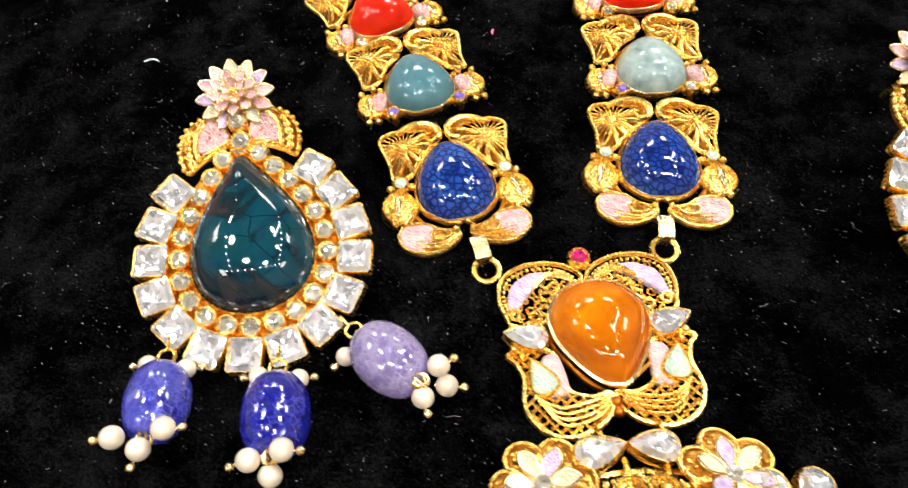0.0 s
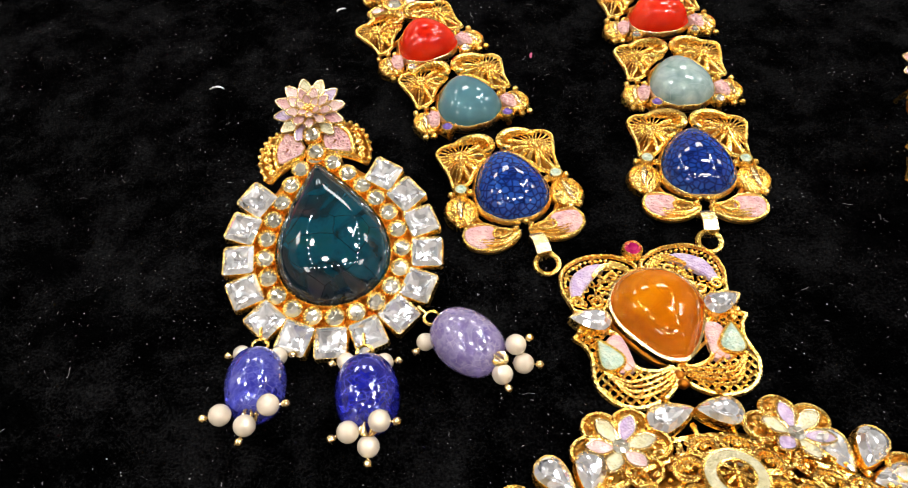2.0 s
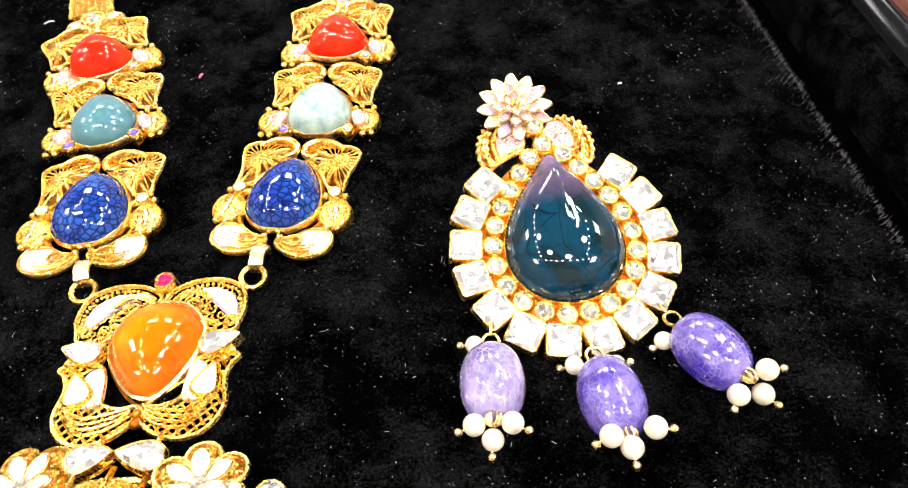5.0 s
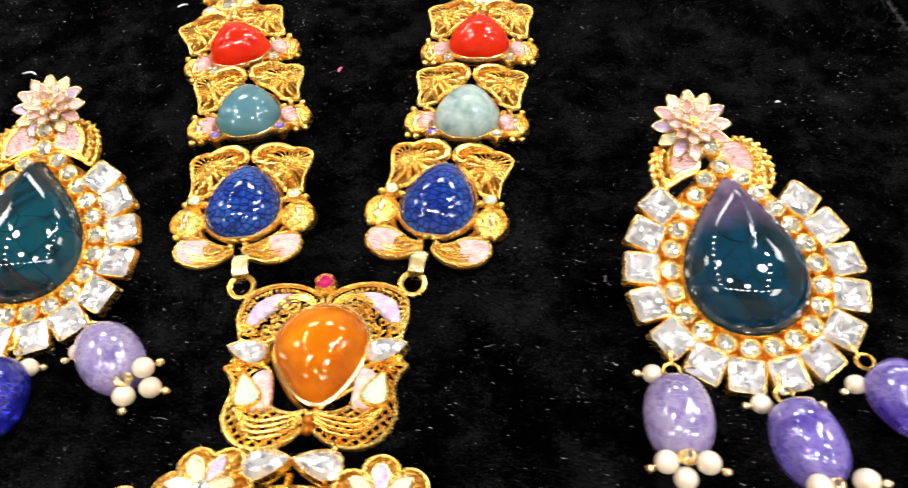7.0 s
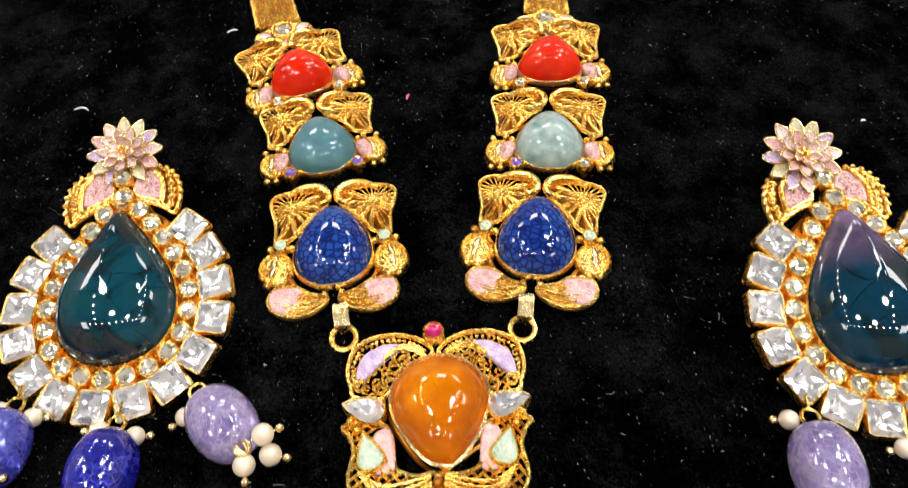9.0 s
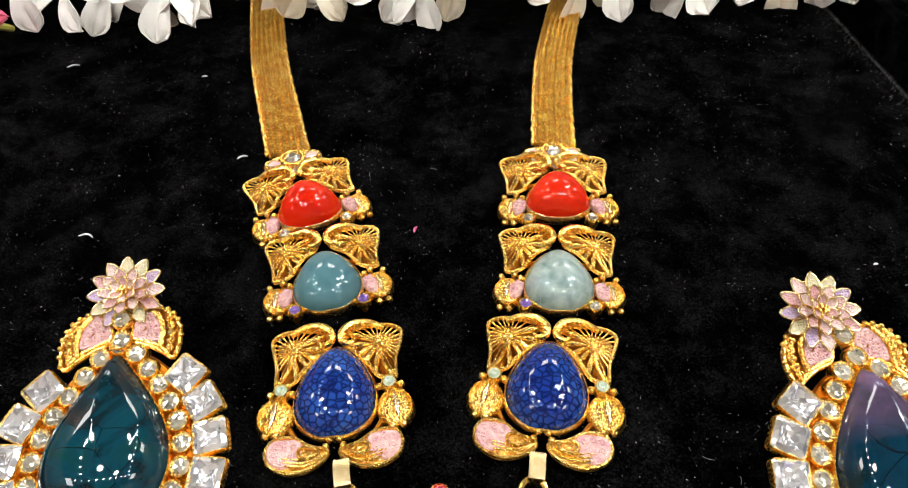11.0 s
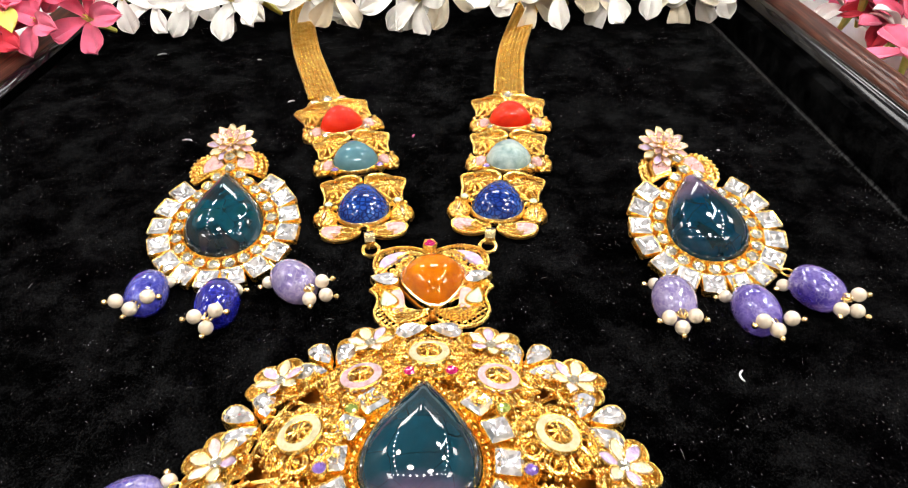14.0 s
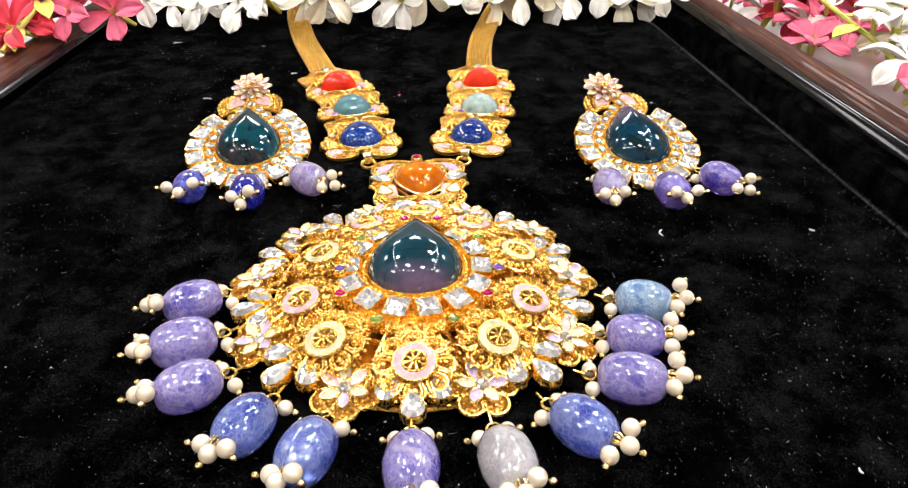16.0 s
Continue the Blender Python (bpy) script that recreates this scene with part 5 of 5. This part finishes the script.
# rosettes: looped wire round an enamel ring
def rosette_bm(r):
    bm = bmesh.new()
    # backing disc with the shade behind the loops put into its colour
    plate(bm, circle(r * 0.62, 24), -0.5, 0.1, 0.1, 1)
    tube(bm, at_z(circle(r * 0.9, 32), -0.6), 0.35, 5, True)
    for k in range(8):
        a = TAU * k / 8
        c, s = math.cos(a), math.sin(a)
        for wd, rr in ((1.0, 0.38), (0.62, 0.24)):
            lp = [(0.45, 0), (0.72, 0.24 * wd), (0.92, 0.2 * wd), (1.0 - 0.1 * (1 - wd), 0), (0.92, -0.2 * wd), (0.72, -0.24 * wd)]
            pts = curve([((x * c - y * s) * r, (x * s + y * c) * r) for x, y in lp], 3)
            tube(bm, [(p.x, p.y, 0.5 - 0.9 * (Vector((p.x, p.y)).length / r) ** 2) for p in pts], rr, 5, True)
        ball(bm, (0.78 * r * c, 0.78 * r * s, 0.1), 0.75, 7, 5)
        a2 = a + TAU / 16
        for rr_, q in ((1.0, 0.55), (0.86, 0.42), (0.95, 0.4)):
            ball(bm, (rr_ * r * math.cos(a2 + (rr_ - 0.95) * 1.5), rr_ * r * math.sin(a2 + (rr_ - 0.95) * 1.5), -0.5), q, 6, 4)
    for k in range(28):
        a = TAU * k / 28
        ball(bm, (1.07 * r * math.cos(a), 1.07 * r * math.sin(a), -1.0), 0.42, 6, 4)
    for k in range(8):
        a = TAU * k / 8 + 0.2
        tube(bm, [(0.3 * math.cos(a), 0.3 * math.sin(a), 1.6), (2.0 * math.cos(a), 2.0 * math.sin(a), 1.2)], [0.2, 0.42], 5)
    ball(bm, (0, 0, 1.5), 0.6, 8, 5)
    tube(bm, at_z(circle(4.2, 24), 0.9), 0.3, 5, True)
    tube(bm, at_z(circle(2.35, 20), 1.3), 0.25, 5, True)
    return bm


ROSETTE = mesh_of("rosette", rosette_bm(7.6), [GOLD, GOLD_DEEP_SHADE])


def enamel_ring(mat):
    bm = bmesh.new()
    a, b, c, d = ring(bm, circle(4.1, 28), 0.2), ring(bm, circle(4.0, 28), 1.1), ring(bm, circle(2.5, 28), 1.3), ring(bm, circle(2.4, 28), 0.2)
    bridge(bm, a, b), bridge(bm, b, c), bridge(bm, c, d)
    return mesh_of("enamel_ring", bm, mat)


RING_CREAM, RING_PINK = enamel_ring(RING_CREAM_E), enamel_ring(RING_PINK_E)
ROSETTES = [(21.9, -37.6), (4.6, -30.6), (-1.6, -18.6), (1.2, -2.2), (10.6, 10.6), (23.2, 17.0), (36.2, 9.8), (45.6, -3.0), (46.0, -20.4), (38.2, -31.8)]
for k, (x, y) in enumerate(ROSETTES):
    d = (Vector((x, y)) - PC).normalized()
    mk = mm(x, y, pend_z(x, y) + 1.2) @ Matrix.Rotation(radians(15), 4, Vector((-d.y, d.x, 0))) @ mm(0, 0, 0, 0, 0, k * 31)
    put("rosette", ROSETTE, mk, pendant)
    put("enamel_ring", RING_PINK if k % 2 == 0 else RING_CREAM, mk, pendant, "pale pink enamel ring" if k % 2 == 0 else "cream enamel ring")

# outer flowers: six gold cups under a six-petalled enamel flower
bm = bmesh.new()
for k in range(6):
    a = TAU * k / 6 + TAU / 12
    cx, cy = 4.5 * math.cos(a), 4.5 * math.sin(a)
    cup = circle(2.5, 18, cx, cy)
    tube(bm, at_z(cup, 0.7), 0.42, 6, True)
    lo, hi = ring(bm, circle(1.7, 18, cx, cy), -0.6), ring(bm, cup, 0.6)
    bridge(bm, lo, hi, 1)
    bm.faces.new(lo).material_index = 1
    for j in range(6):
        b = TAU * j / 6
        ball(bm, (cx + 1.3 * math.cos(b), cy + 1.3 * math.sin(b), -0.2), 0.42, 6, 4)
    ball(bm, (cx, cy, -0.2), 0.5, 6, 4)
plate(bm, circle(3.2, 20), -0.6, 0.3, 0.2)
CUPS = mesh_of("cup_flower", bm, [GOLD, GOLD_CHASED])
FLOWERS = [(8.9, -39.6), (-9.6, -25.0), (-14.0, -4.0), (-6.2, 14.6), (10.8, 24.6), (35.6, 23.4), (51.2, 13.4), (57.0, -6.0), (52.4, -27.6), (34.3, -40.0)]
for k, (x, y) in enumerate(FLOWERS):
    d = (Vector((x, y)) - PC).normalized()
    mk = mm(x, y, 3.3) @ Matrix.Rotation(radians(14), 4, Vector((-d.y, d.x, 0))) @ mm(0, 0, 0, 0, 0, k * 37)
    cups = put("cup_flower", CUPS, mk, pendant, "gold flower of six pierced cups")
    for j in range(6):
        put("enamel_petal", petal_mesh(4.4, 2.5, 0.5, (CREAM, LILAC if k % 2 else BLUSH)[j % 2] if j != 3 else LILAC), mk @ mm(0, 0, 1.0, 0, 0, j * 60) @ mm(0, 0.7, 0, 8, 0, 0), pendant)
    put("round_stone", POLKI_STONE, mk @ mm(0, 0, 0.9) @ Matrix.Scale(0.8, 4), pendant)

# clusters of pear crystals between the flowers
for k in range(10):
    a, b = Vector(FLOWERS[k]), Vector(FLOWERS[(k + 1) % 10])
    mid = (a + b) / 2
    d = (mid - PC).normalized()
    base = math.degrees(math.atan2(d.y, d.x)) + 90
    if k == 4:
        spots = [((18.6, 28.4), -80), ((26.8, 28.4), 82)]
    else:
        spots = []
        side, tip = (1.8, 5.8) if k in (0, 8, 9) else (0.0, 3.0)
        for off, out, turn in ((-4.3, side, -50), (0, tip, 0), (4.3, side, 50)):
            q = mid + d * out + Vector((-d.y, d.x)) * off
            spots.append(((q.x, q.y), base + turn))
    for (x, y), ang in spots:
        mk = mm(x, y, 4.4 if k in (0, 8, 9) else 3.4, 0, 0, ang) @ mm(0, 0, 0, 6, 0, 0)
        c = put("pear_crystal", DROP, mk, pendant, "clear pear-cut crystal")
        put("setting", DROP_SET, mk, c)

# single coloured stones between the rosettes
for x, y, key in ((6.4, -18.4, "ruby"), (37.2, -19.8, "ruby"), (19.6, 11.6, "ruby"), (27.6, 11.6, "ruby"), (5.6, -9.6, "violet"), (40.4, -10.6, "violet"), (14.4, -27.2, "green"), (29.8, -27.6, "green"), (9.6, 2.6, "green"), (36.8, 2.2, "green")):
    mk = mm(x, y, pend_z(x, y) + 1.4)
    put("small_stone", SMALL_SETS[key], mk, pendant, key + " small round stone")
    put("setting", SMALL_SET, mk, pendant)

# hanging beads of the pendant
PEND_DROPS = [
    (-26.6, -12.6, -62, BEAD_LAV, 1.0), (-24.8, -26.0, -66, BEAD_LAV, 1.05), (-20.4, -38.6, -60, BEAD_LAV, 1.0), (-8.0, -48.6, -30, BEAD_MID, 0.98), (3.6, -55.0, -22, BEAD_MID, 1.0), (21.2, -58.8, 0, BEAD_LAV, 1.0),
    (37.2, -58.6, 12, BEAD_CLEAR, 1.0), (51.4, -51.6, 42, BEAD_MID, 1.02), (63.0, -40.6, 76, BEAD_LAV, 1.05), (66.9, -28.6, 78, BEAD_LAV, 0.95), (71.8, -17.2, 74, BEAD_SKY, 0.98)]
for k, (x, y, ang, mat, size) in enumerate(PEND_DROPS):
    tails = [(-3.0, 0.8, 5.6), (0.3, 2.4, 6.6), (2.9, 0.8, 7.6)] if k % 2 else [(-2.4, 0.6, 6.2), (-0.1, 2.4, 7.4), (2.2, 0.9, 8.8)]
    heads = [(-2.8, 0.6, 3.4), (2.6, 1.4, 3.2)]
    b = hang_drop(necklace, x, y, ang, mat, tails, heads, 4.8, size)

# ---------------------------------------------------------------- cloth blossoms behind and beside the tray
def cloth_petal(ln, w, curl):
    bm = bmesh.new()
    nu, nv = 8, 9
    sides = []
    for zoff in (0.0, -0.35):
        g = []
        for j in range(nv + 1):
            v = j / nv
            half = w / 2 * (0.22 + 0.78 * math.sin(min(1.0, v * 1.12) * math.pi * 0.55) ** 1.2) * (1.0 if v < 0.72 else math.sqrt(max(0.02, 1 - ((v - 0.72) / 0.28) ** 2)))
            g.append([bm.verts.new(((2 * i / nu - 1) * half, ln * v, zoff + curl * math.sin(v * 2.0) * 3.0 - 2.2 * max(0, curl) * v ** 3 + 1.8 * (2 * i / nu - 1) ** 2 * (1 - 0.6 * v) + 0.5 * v * math.sin(i * 1.9 + v * 4) - 0.35 * math.exp(-((2 * i / nu - 1) * 5) ** 2))) for i in range(nu + 1)])
        sides.append(g)
    for s, g in enumerate(sides):
        for a, b in zip(g, g[1:]):
            for i in range(nu):
                bm.faces.new((a[i], a[i + 1], b[i + 1], b[i]))
    t, u = sides
    edge = lambda g: g[0] + [r[-1] for r in g[1:]] + g[-1][-2::-1] + [r[0] for r in g[-2:0:-1]]
    bridge(bm, edge(t), edge(u))
    return bm


PETAL_KINDS = {}
for mat in (PETAL_WHITE, PETAL_IVORY, PETAL_PINK, PETAL_RED):
    PETAL_KINDS[mat.name] = [mesh_of("petal", cloth_petal(16.0, 9.8, 1.2), mat), mesh_of("petal", cloth_petal(17.5, 9.0, 1.8), mat), mesh_of("petal", cloth_petal(14.5, 10.4, 0.3), mat)]
bm = bmesh.new()
tube(bm, [(0, 0, 0.5), (0, 0, -6), (0.5, 0, -12)], [2.0, 1.3, 0.9], 8)
for k in range(5):
    a = TAU * k / 5
    tube(bm, [(0.4 * math.cos(a), 0.4 * math.sin(a), 0), (1.0 * math.cos(a), 1.0 * math.sin(a), 3.4)], 0.25, 5)
THROAT = mesh_of("throat", bm, STEM)
rng = random.Random(11)


def blossom(x, y, z, mat, tip, turn, size, label):
    """Four or five cloth petals round a throat; tip leans it from facing up towards its heading turn."""
    m = mm(x, y, z, 0, 0, turn) @ mm(0, 0, 0, tip, 0, 0) @ mm(0, 0, 0, 0, 0, rng.uniform(0, 90)) @ Matrix.Scale(size, 4)
    root = tagged(put("blossom", THROAT, m), label, "artificial flower", "cloth blossoms")
    count = 5
    for k in range(count):
        put("petal", rng.choice(PETAL_KINDS[mat.name]), m @ mm(0, 0, 0, 0, 0, 360 * k / count + rng.uniform(-8, 8)) @ mm(0, 1.0, 0, rng.uniform(-12, 32), rng.uniform(-14, 14), 0), root)


WHITE_L, PINK_L, RED_L = "white cloth blossom with rounded petals in a garland", "pink cloth blossom in a garland", "coral red cloth blossom in a garland"
# a garland of white blossoms across the head of the tray: front row low, then higher
for k in range(22):
    x = -112 + k * 12.7 + rng.uniform(-4, 4)
    blossom(x, 229 + rng.uniform(-4, 7) - (9 if x < -40 else 0), 13 + rng.uniform(-2, 4), PETAL_WHITE if rng.random() < 0.7 else PETAL_IVORY, rng.uniform(42, 85), rng.uniform(-45, 45), rng.uniform(0.9, 1.15), WHITE_L)
for k in range(19):
    x = -122 + k * 16.0 + rng.uniform(-5, 5)
    blossom(x, 250 + rng.uniform(-5, 6), 24 + rng.uniform(-4, 6), PETAL_WHITE if rng.random() < 0.6 else PETAL_IVORY, rng.uniform(20, 65), rng.uniform(-60, 60), rng.uniform(0.9, 1.1), WHITE_L)
for k in range(15):
    x = -125 + k * 21 + rng.uniform(-5, 5)
    blossom(x, 276 + rng.uniform(-6, 6), 30 + rng.uniform(-4, 8), PETAL_WHITE if rng.random() < 0.5 else PETAL_IVORY, rng.uniform(10, 50), rng.uniform(-90, 90), rng.uniform(0.9, 1.1), WHITE_L)
# pink and red ones over the corner of the tray
for x, y, z, mat in ((-150, 172, 15, PETAL_RED), (-161, 184, 21, PETAL_RED), (-147, 192, 23, PETAL_PINK), (-172, 168, 8, PETAL_PINK), (-167, 202, 28, PETAL_RED), (-141, 206, 27, PETAL_PINK), (-184, 186, 14, PETAL_RED), (-119, 204, 13, PETAL_PINK), (-136, 196, 15, PETAL_PINK), (-152, 188, 12, PETAL_RED), (-128, 214, 24, PETAL_PINK), (-146, 206, 24, PETAL_PINK), (-150, 226, 30, PETAL_RED), (-166, 212, 22, PETAL_RED), (-172, 236, 30, PETAL_PINK), (-190, 222, 18, PETAL_RED), (-186, 248, 30, PETAL_RED), (-160, 252, 36, PETAL_PINK), (-138, 244, 32, PETAL_IVORY), (-205, 244, 20, PETAL_RED), (-180, 200, 10, PETAL_RED), (-205, 212, 4, PETAL_PINK), (-215, 262, 24, PETAL_PINK), (-152, 276, 36, PETAL_RED), (-185, 280, 30, PETAL_PINK)):
    blossom(x, y, z, mat, rng.uniform(25, 70), rng.uniform(-30, 60), rng.uniform(0.95, 1.15), PINK_L if mat is PETAL_PINK else RED_L if mat is PETAL_RED else WHITE_L)
# and beside the other rail, on the counter
for k in range(130):
    y = 60 + k * 2.1 + rng.uniform(-8, 8)
    x = right_edge(y) + rng.uniform(54, 185)
    mat = rng.choice((PETAL_PINK, PETAL_WHITE, PETAL_WHITE, PETAL_IVORY, PETAL_WHITE)) if y < 185 else rng.choice((PETAL_PINK, PETAL_PINK, PETAL_RED, PETAL_WHITE))
    blossom(x, y, rng.uniform(-8, 20), mat, rng.uniform(0, 55), rng.uniform(-60, 60), rng.uniform(0.95, 1.2), PINK_L if mat is PETAL_PINK else RED_L if mat is PETAL_RED else WHITE_L)


def leaf_bm(ln, w):
    bm = bmesh.new()
    top, bot = [], []
    for j in range(9):
        v = j / 8
        half = w / 2 * math.sin(math.pi * min(0.985, 0.06 + 0.94 * v)) ** 0.8
        z = 2.4 * math.sin(v * 2.2)
        top.append([bm.verts.new((s * half, ln * v, z + 0.8 * abs(s))) for s in (-1, -0.5, 0, 0.5, 1)])
        bot.append([bm.verts.new((s * half, ln * v, z + 0.8 * abs(s) - 0.4)) for s in (-1, -0.5, 0, 0.5, 1)])
    for g in (top, bot):
        for a, b in zip(g, g[1:]):
            for i in range(4):
                bm.faces.new((a[i], a[i + 1], b[i + 1], b[i]))
    edge = lambda g: g[0] + [r[-1] for r in g[1:]] + g[-1][-2::-1] + [r[0] for r in g[-2:0:-1]]
    bridge(bm, edge(top), edge(bot))
    return bm


LEAF = mesh_of("leaf", leaf_bm(17, 8), STEM)


def sprig(path, leaves):
    bm = bmesh.new()
    tube(bm, curve(path, 6, False), 1.1, 7)
    m = mm(*path[0])
    root = tagged(put("leaf_sprig", None, m), "yellow-green plastic stem with small leaves", "artificial leaves", "leaf sprigs")
    part("stem", bm, STEM, root, Matrix())
    for x, y, z, rx, rz in leaves:
        put("leaf", LEAF, mm(x, y, z, rx, 0, rz), root)


sprig([(-150, 214, 28), (-146, 196, 22), (-147, 176, 16), (-150, 158, 9)], [(-146, 194, 22, -25, -150), (-148, 190, 20, -20, 130), (-147, 178, 16, -20, 110), (-148, 172, 15, -25, -165)])
sprig([(212, 190, 20), (214, 168, 16), (222, 146, 8), (230, 128, -4)], [(214, 170, 16, -10, -120), (216, 160, 14, -15, 120), (224, 142, 6, -10, -100)])
